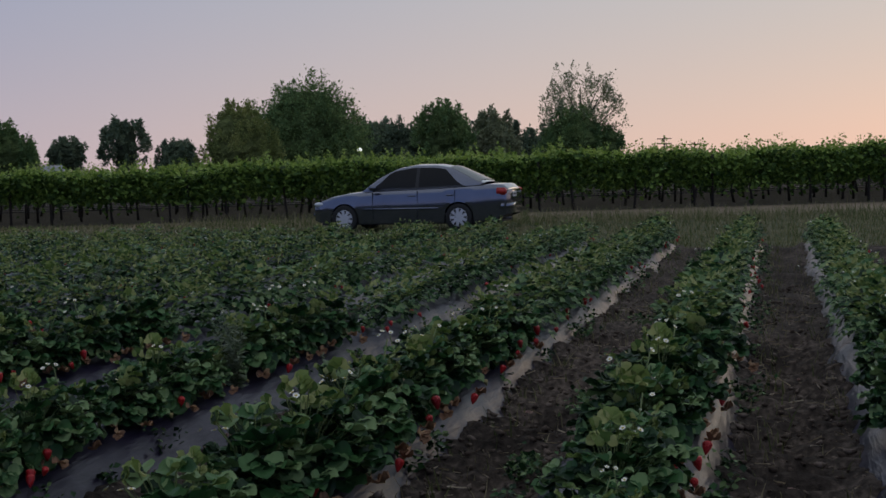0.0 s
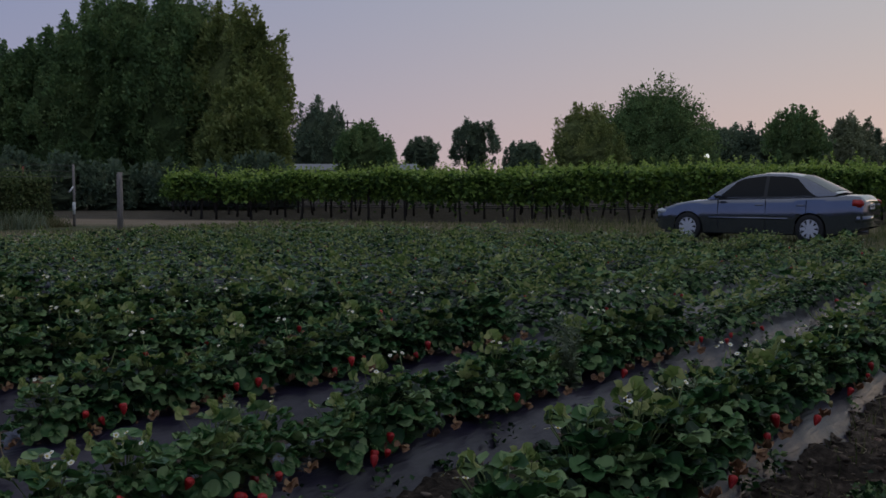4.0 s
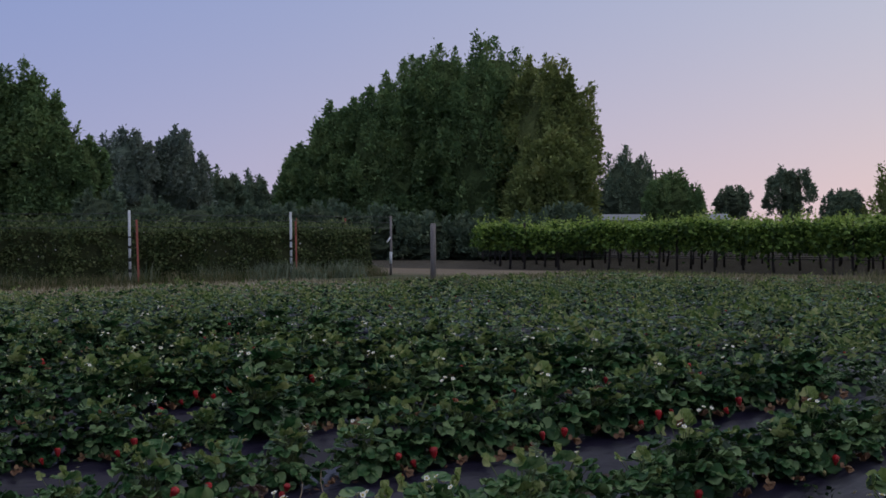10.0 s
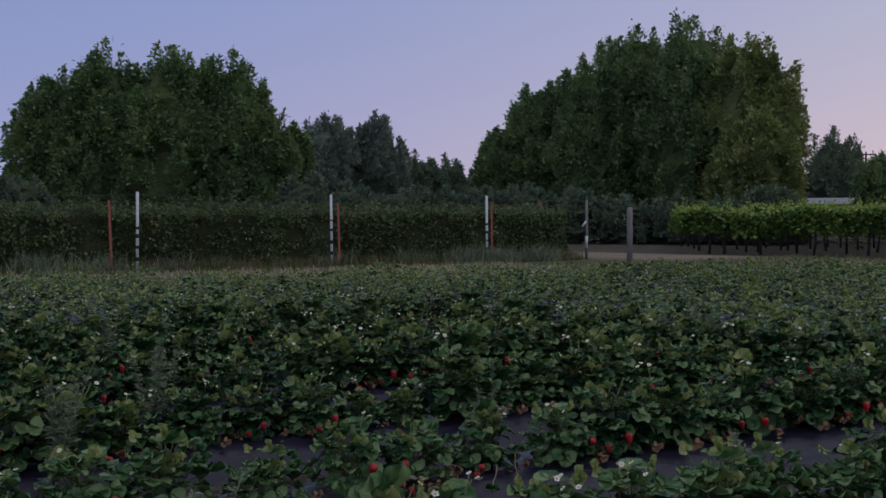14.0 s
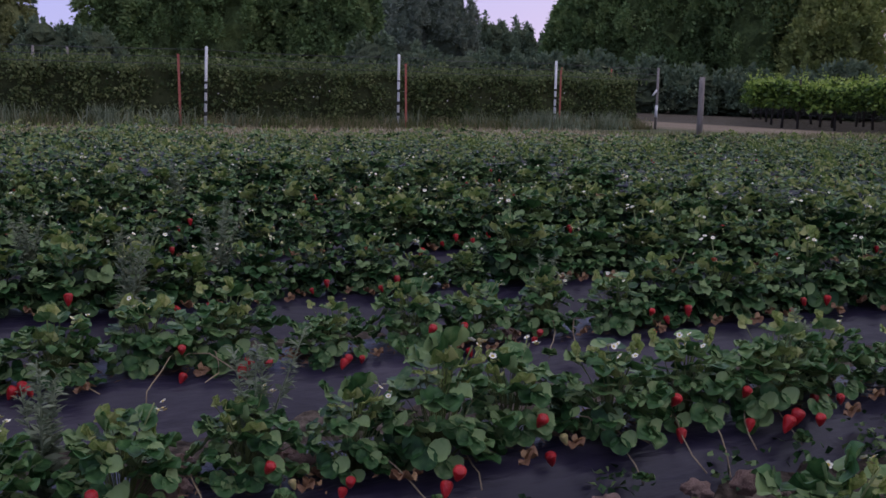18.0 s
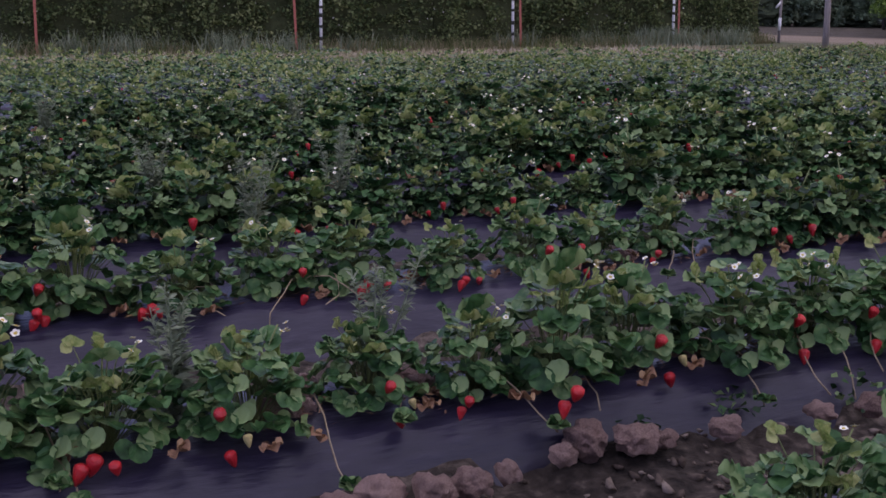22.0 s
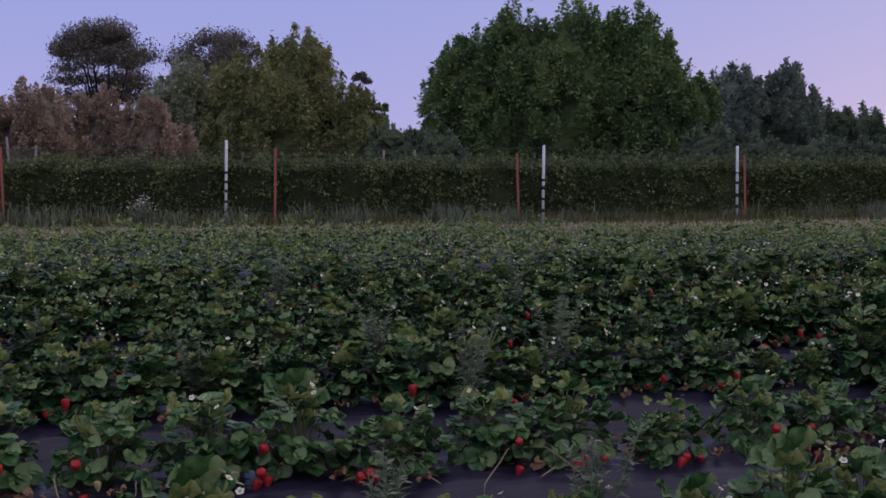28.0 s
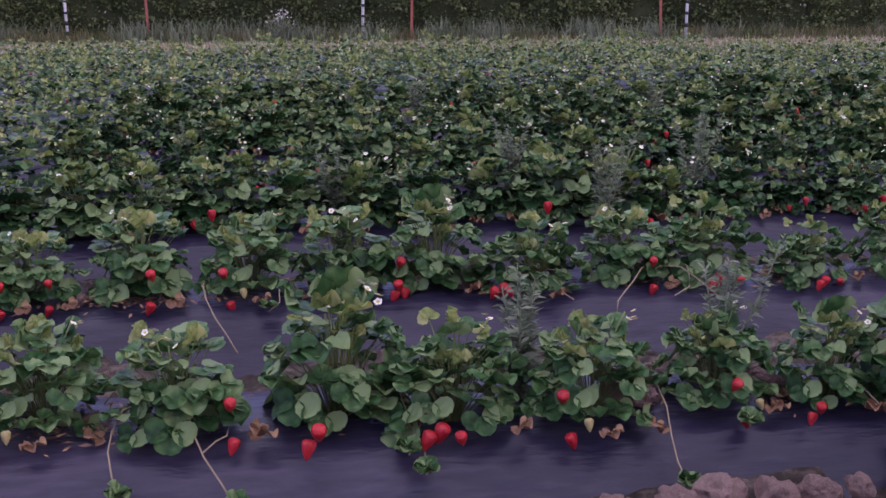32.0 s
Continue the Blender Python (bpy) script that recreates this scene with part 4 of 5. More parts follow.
# Darker colours for the cores, standing in for the shade inside crowns.
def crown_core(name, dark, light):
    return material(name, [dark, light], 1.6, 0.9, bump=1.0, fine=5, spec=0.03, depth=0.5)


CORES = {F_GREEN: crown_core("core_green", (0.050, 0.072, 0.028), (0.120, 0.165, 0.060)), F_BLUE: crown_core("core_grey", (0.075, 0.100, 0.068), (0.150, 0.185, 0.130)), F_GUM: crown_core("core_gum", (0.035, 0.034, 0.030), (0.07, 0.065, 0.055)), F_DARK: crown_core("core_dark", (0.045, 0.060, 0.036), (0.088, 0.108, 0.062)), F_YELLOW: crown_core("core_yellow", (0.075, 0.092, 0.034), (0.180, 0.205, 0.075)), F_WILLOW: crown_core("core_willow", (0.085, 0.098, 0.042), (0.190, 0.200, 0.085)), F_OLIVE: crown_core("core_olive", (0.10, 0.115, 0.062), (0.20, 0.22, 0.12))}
M_SHRUB_SHADE = material("shrub_shade_core", [(0.13, 0.11, 0.078), (0.24, 0.205, 0.15)], 1.6, 0.9, bump=1.0, fine=6, spec=0.03, depth=0.4)


LEAF_TREE = LEAF_FLAT * np.array((0.85, 1.25, 1.6))


def profile(u, kind):
    """Half width of a crown, as a share of its greatest, at the share u of its height."""
    if kind == "cone":
        return max(0.03, 1.0 - u) ** 0.85
    if kind == "umbrella":
        return math.sqrt(max(0.0, 1 - ((u - 0.58) / (0.42 if u > 0.58 else 0.60)) ** 2)) if u > 0.0 else 0.0
    if kind == "skirted":
        return (0.80 + 0.20 * math.sin(min(1.0, u / 0.38) * math.pi / 2)) * math.sqrt(max(0.0, 1 - max(0.0, (u - 0.30) / 0.72) ** 2.3))
    return math.sqrt(max(0.0, 1 - ((u - 0.46) / (0.54 if u > 0.46 else 0.50)) ** 2)) ** 0.85


def tree(name, label, az, el, wide, dist, seed, mat, leaves=9000, size=0.20, base=0.0, kind="skirted", tufts=150, core=0.86, droop=0.0, spire=0.5, category="tree", tuft=1.0):
    """A tree on the bearing az, dist metres off, whose top stands el degrees over the eye and whose crown is 2 * wide degrees broad:
    tapered trunk, limbs out to its tufts, and a crown of many leaves set in upright tufts. base: height where the crown begins."""
    r = np.random.default_rng(seed)
    top, half = 1.35 + dist * math.tan(radians(el)), dist * math.tan(radians(wide))
    root = thing(name, label, category, at=pose(dist * math.sin(radians(az)), dist * math.cos(radians(az)), 0))
    high = top - base
    # tufts: centre, radius, height
    cs, ss, hs = [], [], []
    while len(cs) < tufts:
        u = r.random() ** 0.8
        w = profile(u, kind)
        if r.random() > 0.35 + 0.65 * w:
            continue
        a = r.random() * 6.283
        s = half * r.uniform(0.11, 0.20) * tuft
        lumpy = 1.0 + 0.13 * math.sin(3 * a + seed) * math.sin(5 * u * 3 + seed) + 0.08 * r.normal()
        rad = max(0.0, half * w * min(1.12, lumpy) - 0.45 * s) * (r.uniform(0.86, 1.0) if r.random() < 0.75 else r.uniform(0.3, 0.86))
        cs.append((rad * math.cos(a), rad * math.sin(a), base + high * u * (0.94 + 0.03 * r.normal()) - 0.3 * s))
        ss.append(s)
        hs.append(s * (r.uniform(0.85, 1.35) + (spire * r.random() ** 3 * 1.5 if u > 0.6 else 0.0)))
    cs, ss, hs = np.array(cs), np.array(ss), np.array(hs) * (1 + 0.7 * droop)
    n = int(leaves * 1.5)
    weight = ss * np.sqrt(ss * hs)
    pick = r.choice(tufts, n, p=weight / weight.sum())
    v = r.random(n)
    taper = np.sqrt(np.clip(1 - (2 * v - 0.75) ** 2 / 1.56, 0.02, 1)) * (1.05 - 0.55 * v)
    ang, spread = r.random(n) * 6.283, np.sqrt(r.random(n)) * np.clip(1 + 0.18 * r.normal(size=n), 0.3, 1.5)
    pos = cs[pick] + np.stack([ss[pick] * taper * spread * np.cos(ang), ss[pick] * taper * spread * np.sin(ang), hs[pick] * (2 * v - 0.9)], 1)
    loose = r.random(n) < 0.18
    pos += loose[:, None] * r.normal(size=(n, 3)) * 0.055 * half
    pos[:, 2] = np.maximum(pos[:, 2], 0.05)
    out = np.arctan2(pos[:, 1], pos[:, 0])
    yaw = out - np.pi / 2 + r.normal(size=n) * 1.0
    pitch = 0.55 - droop * 1.5 + r.normal(size=n) * 0.6
    vv, ff = scatter(LEAF_TREE, LEAF_FLAT_F, pos, yaw, pitch, r.normal(size=n) * 0.8, size * r.uniform(0.55, 1.4, n))
    tagged(part("crown", np_mesh("crown", vv, ff, mat), root), kind="stuff")
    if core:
        # solid core after the crown's profile, with hollows; its dark colour paints inner shade
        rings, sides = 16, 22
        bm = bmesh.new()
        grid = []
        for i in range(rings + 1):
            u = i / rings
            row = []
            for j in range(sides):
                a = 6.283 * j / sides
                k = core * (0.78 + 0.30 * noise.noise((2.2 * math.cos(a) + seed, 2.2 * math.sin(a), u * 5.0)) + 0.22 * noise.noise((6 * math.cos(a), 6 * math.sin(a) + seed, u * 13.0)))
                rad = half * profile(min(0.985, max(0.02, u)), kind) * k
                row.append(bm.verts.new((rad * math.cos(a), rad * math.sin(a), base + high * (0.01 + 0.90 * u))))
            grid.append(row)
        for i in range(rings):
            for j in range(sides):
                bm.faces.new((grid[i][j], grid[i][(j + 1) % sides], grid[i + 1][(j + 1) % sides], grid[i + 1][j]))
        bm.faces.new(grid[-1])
        part("inner_crown", bm_mesh("inner_crown", bm, CORES.get(mat, M_SHRUB_SHADE)), root, "solid core coloured dark as the crown's inner shade")
    tr = max(0.10, 0.028 * top)
    part("trunk", tube("trunk", [(0, 0, -0.1), (0.05, 0.02, base * 0.6 + 0.3), (0.0, 0, top * 0.5), (0.05, 0, top * 0.85)], [tr, tr * 0.8, tr * 0.5, tr * 0.12], M_BARK, 8), root)
    for i in range(0, tufts, max(1, tufts // 12)):
        c = Vector(cs[i])
        q = Vector((0, 0, max(0.4, min(c.z * 0.55, top * 0.6))))
        part("limb", tube("limb", [q, q.lerp(c, 0.5) + Vector((0, 0, 0.1)), c], [tr * 0.35, tr * 0.2, tr * 0.06], M_BARK, 5), root)
    return root


def gum_tree(label, az, el, wide, dist, seed, base, puffs, leaves):
    """A gum: bare forked limbs that carry flat-bottomed puffs of leaves in layers, widest below the top."""
    r = np.random.default_rng(seed)
    top, half = 1.35 + dist * math.tan(radians(el)), dist * math.tan(radians(wide))
    root = thing("gum_tree", label, "tree", at=pose(dist * math.sin(radians(az)), dist * math.cos(radians(az)), 0))
    tr = 0.032 * top
    fork = Vector((0.1, 0.0, base * 0.5))
    part("trunk", tube("trunk", [(0, 0, -0.1), (0.12, 0.05, base * 0.4), fork], [tr, tr * 0.85, tr * 0.65], M_BARK, 8), root)
    pos, heads = [], []
    for i in range(puffs):
        u = (i + 0.5) / puffs
        a = i * 2.4 + r.normal() * 0.3
        rad = half * (0.95 * math.sqrt(u) * r.uniform(0.75, 1.0))
        s = half * r.uniform(0.20, 0.33)
        z = base + (top - base) * (1 - 0.62 * (rad / half) ** 2.2) * (1.0 if r.random() < 0.5 else r.uniform(0.05, 0.8)) - 0.45 * s
        c = Vector((rad * math.cos(a), rad * math.sin(a), z))
        heads.append(c)
        d = r.normal(size=(leaves, 3))
        d /= np.linalg.norm(d, axis=1)[:, None]
        d *= (r.random(leaves) ** 0.45)[:, None] * (1 + 0.22 * np.sin(5 * np.arctan2(d[:, 1], d[:, 0]) + i))[:, None]
        d[:, 2] = np.where(d[:, 2] > 0, d[:, 2] * 0.95, d[:, 2] * 0.42)
        pos.append(np.array(c)[None] + s * d)
    pos = np.concatenate(pos)
    n = len(pos)
    v, f = scatter(LEAF_TREE, LEAF_FLAT_F, pos, r.random(n) * 6.28, -0.3 + r.normal(size=n) * 0.7, r.normal(size=n) * 0.8, 0.21 * r.uniform(0.6, 1.4, n))
    tagged(part("crown", np_mesh("crown", v, f, F_GUM), root), kind="stuff")
    for i, c in enumerate(heads):
        if i % 4 == 0:
            knee = fork.lerp(c, 0.5) + Vector((0, 0, -0.10 * (c - fork).length))
            part("limb", tube("limb", [fork, knee, c], [tr * 0.36, tr * 0.20, tr * 0.05], M_BARK, 5), root)
    return root


# beyond the vineyard
tree("broadleaf_tree", "tall airy tree with a pale sparse crown", 80.9, 4.6, 2.0, 101, 1, F_OLIVE, leaves=5200, size=0.17, core=0.0, base=2.5, kind="round", tufts=110, spire=1.0)
tree("bushy_tree", "dense green tree beyond the vineyard", 80.6, 2.9, 1.75, 99, 2, F_GREEN, leaves=9000, size=0.20, kind="round", tufts=120)
tree("bushy_tree", "low green tree beyond the vineyard", 82.2, 2.0, 0.9, 99, 42, F_GREEN, leaves=3000, size=0.2, kind="round", tufts=60)
tree("bushy_tree", "rounded green tree beyond the vineyard", 74.3, 3.4, 1.5, 121, 3, F_GREEN, leaves=6000, size=0.28, kind="round", tufts=90)
tree("bushy_tree", "light green tree beyond the vineyard", 76.6, 2.8, 1.3, 127, 4, F_OLIVE, leaves=5000, size=0.28, kind="round", tufts=80, spire=1.0)
tree("conifer", "small dark conifer in the distant row of trees", 77.8, 2.4, 0.55, 135, 5, F_DARK, leaves=2600, size=0.26, kind="cone", tufts=50)
for i, (az, el) in enumerate(((69.4, 2.7), (71.2, 2.55), (72.8, 2.3), (74.6, 2.0), (76.4, 2.2), (78.4, 1.7))):
    tree("distant_tree", "dark distant tree of a far row", az, el, 2.0, 165, 60 + i, F_DARK, leaves=5200, size=0.36, kind="round", tufts=60)
tree("large_tree", "large dense green tree behind the vines", 67.7, 4.35, 3.2, 101, 6, F_GREEN, leaves=20000, size=0.20, tufts=210)
tree("yellowish_tree", "yellowish-green tree beside a larger one", 64.5, 3.4, 2.0, 92, 7, F_YELLOW, leaves=9000, size=0.18, tufts=110)
tree("dark_tree", "small dark tree on the skyline", 61.6, 2.0, 1.2, 115, 8, F_DARK, leaves=5000, size=0.22, kind="round", tufts=60)
tree("branching_tree", "open-crowned tree standing alone on the skyline", 59.2, 2.95, 1.15, 128, 9, F_DARK, leaves=5200, size=0.24, core=0.5, base=2.2, kind="round", tufts=70, spire=0.8)
tree("umbrella_tree", "dark flat-topped tree on the skyline", 56.6, 1.95, 1.0, 141, 10, F_DARK, leaves=3200, size=0.24, kind="umbrella", base=2.6, tufts=46)
tree("bushy_tree", "dark rounded tree behind a low roof", 51.7, 3.6, 1.7, 115, 11, F_DARK, leaves=9000, size=0.24, kind="round", tufts=110, spire=0.9)
tree("bushy_tree", "green tree behind the end of the vines", 53.9, 2.65, 1.6, 94, 12, F_GREEN, leaves=6500, size=0.20, kind="round", tufts=90)
# the big grove
for i, (az, el, wide, dist, mat, lab) in enumerate((
    (36.4, 4.3, 1.7, 66, F_GREEN, "lower dark green tree at the grove's edge"),
    (38.0, 6.2, 2.2, 66, F_GREEN, "tall many-stemmed dark green tree of the big grove"),
    (40.4, 7.4, 2.6, 64, F_GREEN, "tall dense dark green tree of the big grove"),
    (42.6, 9.0, 2.6, 65, F_GREEN, "tallest dark green tree of the big grove"),
    (45.2, 9.0, 2.9, 63, F_GREEN, "tall dense tree in the middle of the big grove"),
    (47.9, 8.3, 2.7, 61, F_YELLOW, "tall dense tree of the big grove with yellowish side"),
    (48.2, 4.6, 2.2, 57, F_YELLOW, "lower yellowish tree before the big grove"),
)):
    tree("willow_tree", lab, az, el, wide, dist, 13 + i, mat, leaves=21000, size=0.18, tufts=190, spire=0.9)
# the broad clump behind the hedge
for i, (az, el, wide, dist, mat, lab) in enumerate((
    (15.1, 6.1, 2.3, 63, F_GREEN, "dense green tree of the broad clump"),
    (17.4, 7.5, 2.7, 62, F_GREEN, "broad dense green tree behind the hedge"),
    (20.2, 7.6, 3.0, 61, F_GREEN, "dense green tree in the middle of the broad clump"),
    (22.7, 7.4, 2.8, 62, F_GREEN, "tall dense green tree of the broad clump"),
    (24.2, 5.9, 2.2, 60, F_GREEN, "broad dense tree with lighter drooping sprays"),
)):
    tree("willow_tree", lab, az, el, wide, dist, 30 + i, mat, leaves=22000, size=0.18, tufts=190, spire=0.6, droop=0.25)
tree("willow_tree", "lower green tree at the end of the broad clump", 25.7, 4.4, 1.5, 60, 38, F_GREEN, leaves=9000, size=0.18, tufts=90, droop=0.25)
tree("grey_tree", "grey-green tree with pointed tops", 27.7, 4.8, 1.7, 80, 16, F_BLUE, leaves=13000, size=0.20, tufts=120, spire=1.3)
tree("grey_tree", "grey-green tree beside the broad clump", 30.0, 4.7, 1.8, 82, 22, F_BLUE, leaves=13000, size=0.20, tufts=120, spire=1.3)
tree("dark_tree", "dark tree in the gap between the groves", 32.2, 2.8, 1.6, 98, 17, F_DARK, leaves=7000, size=0.24, tufts=80, spire=1.2)
tree("dark_tree", "low dark tree in the gap between the groves", 33.8, 2.6, 1.3, 105, 18, F_DARK, leaves=6000, size=0.24, tufts=70, spire=1.2)
tree("dark_tree", "low dark tree far behind the fence", 35.2, 2.2, 1.5, 98, 19, F_DARK, leaves=6000, size=0.24, tufts=70)
# gums, willows and shrubs
gum_tree("tall dark gum tree with layered crown", -2.0, 6.6, 2.65, 115, 23, 8.0, 52, 560)
gum_tree("tall open gum tree with reddish foliage", 3.2, 6.5, 2.4, 121, 24, 9.6, 34, 420)
gum_tree("small distant dark gum tree", 9.95, 4.5, 0.7, 125, 27, 6.0, 14, 260)
tree("willow_tree", "yellow-green willow with hanging sprays", 6.8, 6.1, 2.7, 61, 25, F_WILLOW, leaves=27000, size=0.16, droop=0.7, tufts=190, spire=0.8)
tree("willow_tree", "lower yellow-green willow beside a taller one", 9.7, 3.7, 1.7, 60, 43, F_WILLOW, leaves=10000, size=0.16, droop=0.7, tufts=90)
tree("willow_tree", "rounded yellow-green willow between taller trees", 4.3, 5.0, 2.3, 62, 44, F_WILLOW, leaves=19000, size=0.16, droop=0.7, tufts=140, spire=0.5)
tree("olive_tree", "grey-olive feathery tree behind the hedge", 1.7, 4.65, 2.5, 64, 26, F_OLIVE, leaves=22000, size=0.16, droop=0.7, tufts=160, spire=0.5)
for i, (az, el, wide) in enumerate(((-10.5, 3.5, 2.1), (-7.6, 3.5, 2.0), (-5.0, 3.8, 2.0), (-2.4, 3.6, 1.9), (-0.2, 3.3, 1.6), (1.3, 2.0, 1.2))):
    tree("brown_shrub", "brownish feathery shrub behind the hedge", az, el, wide, 52 + i % 2, 80 + i, F_BROWN, leaves=13000, size=0.12, category="shrub", tufts=120, spire=0.5)
tree("conifer", "thin dark distant conifer tree", 11.1, 3.1, 0.45, 107, 28, F_DARK, leaves=2200, size=0.24, kind="cone", tufts=40)
for i, (az, el) in enumerate(((11.3, 2.1), (12.2, 1.5), (13.4, 1.8), (26.6, 1.7), (28.6, 1.3), (31.0, 1.2), (33.0, 1.1), (34.8, 1.2), (37.2, 1.2), (39.6, 0.9), (42.0, 0.6), (44.3, 0.5), (46.6, 0.6), (49.0, 1.0))):
    tree("understorey_shrub", "dark low shrub under the trees", az, el, 1.9, 54, 120 + i, F_DARK, leaves=3600, size=0.18, category="shrub", tufts=50)


# a pale flowering weed at the foot of the hedge
def flowering_weed(x, y, seed):
    r = np.random.default_rng(seed)
    root = thing("flowering_weed", "bushy weed with many pale flower heads", "weed", "flowering weeds", pose(x, y, 0))
    for i in range(14):
        a, lean, h = r.random() * 6.28, r.uniform(0.1, 0.6), r.uniform(0.35, 0.72)
        tip = Vector((lean * 0.5 * math.cos(a), lean * 0.5 * math.sin(a), h))
        stem = part("stem", tube("stem", [(0, 0, 0), tip * 0.5 + Vector((0, 0, 0.05)), tip], [0.008, 0.006, 0.003], M_WEED, 5), root)
        n = 40
        p = np.array(tip)[None] * r.random(n)[:, None] + 0.06 * r.normal(size=(n, 3))
        v, f = scatter(LEAF_FLAT * np.array((0.5, 1, 1)), LEAF_FLAT_F, p, r.random(n) * 6.28, r.normal(size=n) * 0.5, r.normal(size=n) * 0.5, r.uniform(0.04, 0.09, n))
        tagged(part("leaf_spray", np_mesh("leaf_spray", v, f, M_WEED), stem), kind="stuff")
        n = 9
        p = np.array(tip)[None] + 0.07 * r.normal(size=(n, 3))
        v, f = scatter(PETAL, np.array([(0, 1, 2, 3, 4, 5)]), p, r.random(n) * 6, r.normal(size=n) * 0.8, r.normal(size=n) * 0.8, np.full(n, 0.035))
        tagged(part("flower_head", np_mesh("flower_head", v, f, M_PETAL_DULL), stem, "pale flower head"), kind="stuff")


flowering_weed(-0.25, 27.5, 3)

# ---- the parked car ----
_bm = bmesh.new()
box(_bm, -0.085, 0.085, -0.009, 0.009, -0.033, 0.033, 0.004)
ME_SPOKE = bm_mesh("spoke", _bm, M_RIM)


def build_car():
    """A mid-2000s four-door saloon; x runs from nose (0) to tail (4.8), y across, z up."""
    root = thing("car", "dusty grey four-door saloon car parked on the grass", "car")
    L, W = 4.80, 0.90
    st = np.array([0.0, 0.06, 0.22, 0.5, 0.9, 1.3, 1.7, 2.2, 2.7, 3.2, 3.7, 4.1, 4.45, 4.68, 4.78, 4.80])
    belt = np.interp(st, [0, 0.06, 0.22, 0.5, 0.9, 1.3, 1.7, 2.6, 3.6, 4.1, 4.5, 4.72, 4.80], [0.57, 0.66, 0.73, 0.82, 0.885, 0.92, 0.95, 0.97, 1.0, 1.03, 1.045, 1.03, 0.92])
    half = np.interp(st, [0, 0.06, 0.22, 0.5, 1.0, 2.4, 3.8, 4.4, 4.7, 4.8], [0.52, 0.66, 0.78, 0.86, 0.895, 0.90, 0.895, 0.86, 0.80, 0.74])
    sill = np.interp(st, [0, 0.2, 0.6, 4.2, 4.6, 4.8], [0.30, 0.24, 0.20, 0.20, 0.28, 0.36])
    arches = ((0.90, 0.355), (3.70, 0.355))
    xs = np.unique(np.concatenate([np.linspace(0, L, 70), st, [a + d for a, r in arches for d in np.linspace(-0.36, 0.36, 15)]]))
    verts, faces, cols = [], [], 11
    for x in xs:
        b, h, s = np.interp(x, st, belt), np.interp(x, st, half), np.interp(x, st, sill)
        low = s
        for ax, ar in arches:
            if abs(x - ax) < ar:
                low = max(low, 0.31 + math.sqrt(ar ** 2 - (x - ax) ** 2))
        for j in range(cols):
            u = j / (cols - 1)
            if u <= 0.7:
                v = u / 0.7
                z = low + (b - 0.03 - low) * v
                zz = (z - s) / max(0.05, (b - s))
                y = h * (0.93 + 0.07 * math.sin(math.pi * min(1, max(0, 0.15 + 0.62 * zz)))) - 0.05 * max(0, zz - 0.55) ** 1.3
                if 0.50 < zz < 0.60:
                    y += 0.008
            else:
                v = (u - 0.7) / 0.3
                y = (h - 0.045) * (1 - v)
                z = b - 0.03 + 0.03 * math.sin(v * math.pi / 2) + 0.035 * (1 - (1 - v) ** 2) * (1.0 if x < 1.6 else 0.4)
            verts.append((x, y, z))
    n = len(xs)
    right = [(x, -y, z) for x, y, z in verts]
    allv = verts + right
    for i in range(n - 1):
        for j in range(cols - 1):
            a, b2, c, d = i * cols + j, (i + 1) * cols + j, (i + 1) * cols + j + 1, i * cols + j + 1
            faces.append((a, b2, c, d))
            o = n * cols
            faces.append((o + d, o + c, o + b2, o + a))
    for i, flip in ((0, False), (n - 1, True)):
        for j in range(cols - 1):
            q = (i * cols + j, i * cols + j + 1, n * cols + i * cols + j + 1, n * cols + i * cols + j)
            faces.append(q[::-1] if flip else q)
    bm = bmesh.new()
    bv = [bm.verts.new(v) for v in allv]
    for f in faces:
        try:
            bm.faces.new([bv[i] for i in f])
        except ValueError:
            pass
    bmesh.ops.remove_doubles(bm, verts=bm.verts, dist=0.001)
    bmesh.ops.recalc_face_normals(bm, faces=bm.faces)
    part("body", bm_mesh("body", bm, M_PAINT, True), root)

    # greenhouse: roof with pillars, then panes set into it
    def green(x, u):
        """Side line of the cabin at station x, u from belt (0) to roof edge (1): half width and height."""
        b = np.interp(x, st, belt)
        roof = np.interp(x, [1.35, 1.75, 2.15, 2.6, 3.1, 3.5, 3.9, 4.25], [0.93, 1.22, 1.42, 1.485, 1.475, 1.41, 1.22, 1.045])
        z = b - 0.01 + (roof - b + 0.01) * u
        k = max(0.0, (z - 0.95) / 0.53)
        return 0.845 - 0.24 * k ** 1.15, z, roof

    gx = np.linspace(1.36, 4.24, 40)
    verts, faces = [], []
    cols = 9
    for x in gx:
        for j in range(cols):
            u = j / 5
            if u <= 1:
                y, z, roof = green(x, u)
            else:
                y1, z1, roof = green(x, 1)
                v = (j - 5) / 3
                y, z = y1 * (1 - v), z1 + 0.045 * math.sin(v * math.pi / 2)
            verts.append((x, y, z))
    n = len(gx)
    allv = verts + [(x, -y, z) for x, y, z in verts]
    o = n * cols
    for i in range(n - 1):
        for j in range(cols - 1):
            a, b2, c, d = i * cols + j, (i + 1) * cols + j, (i + 1) * cols + j + 1, i * cols + j + 1
            faces += [(a, b2, c, d), (o + d, o + c, o + b2, o + a)]
    bm = bmesh.new()
    bv = [bm.verts.new(v) for v in allv]
    for f in faces:
        bm.faces.new([bv[i] for i in f])
    bmesh.ops.remove_doubles(bm, verts=bm.verts, dist=0.001)
    bmesh.ops.recalc_face_normals(bm, faces=bm.faces)
    part("cabin", bm_mesh("cabin", bm, M_PAINT, True), root, "roof and pillars in body colour")

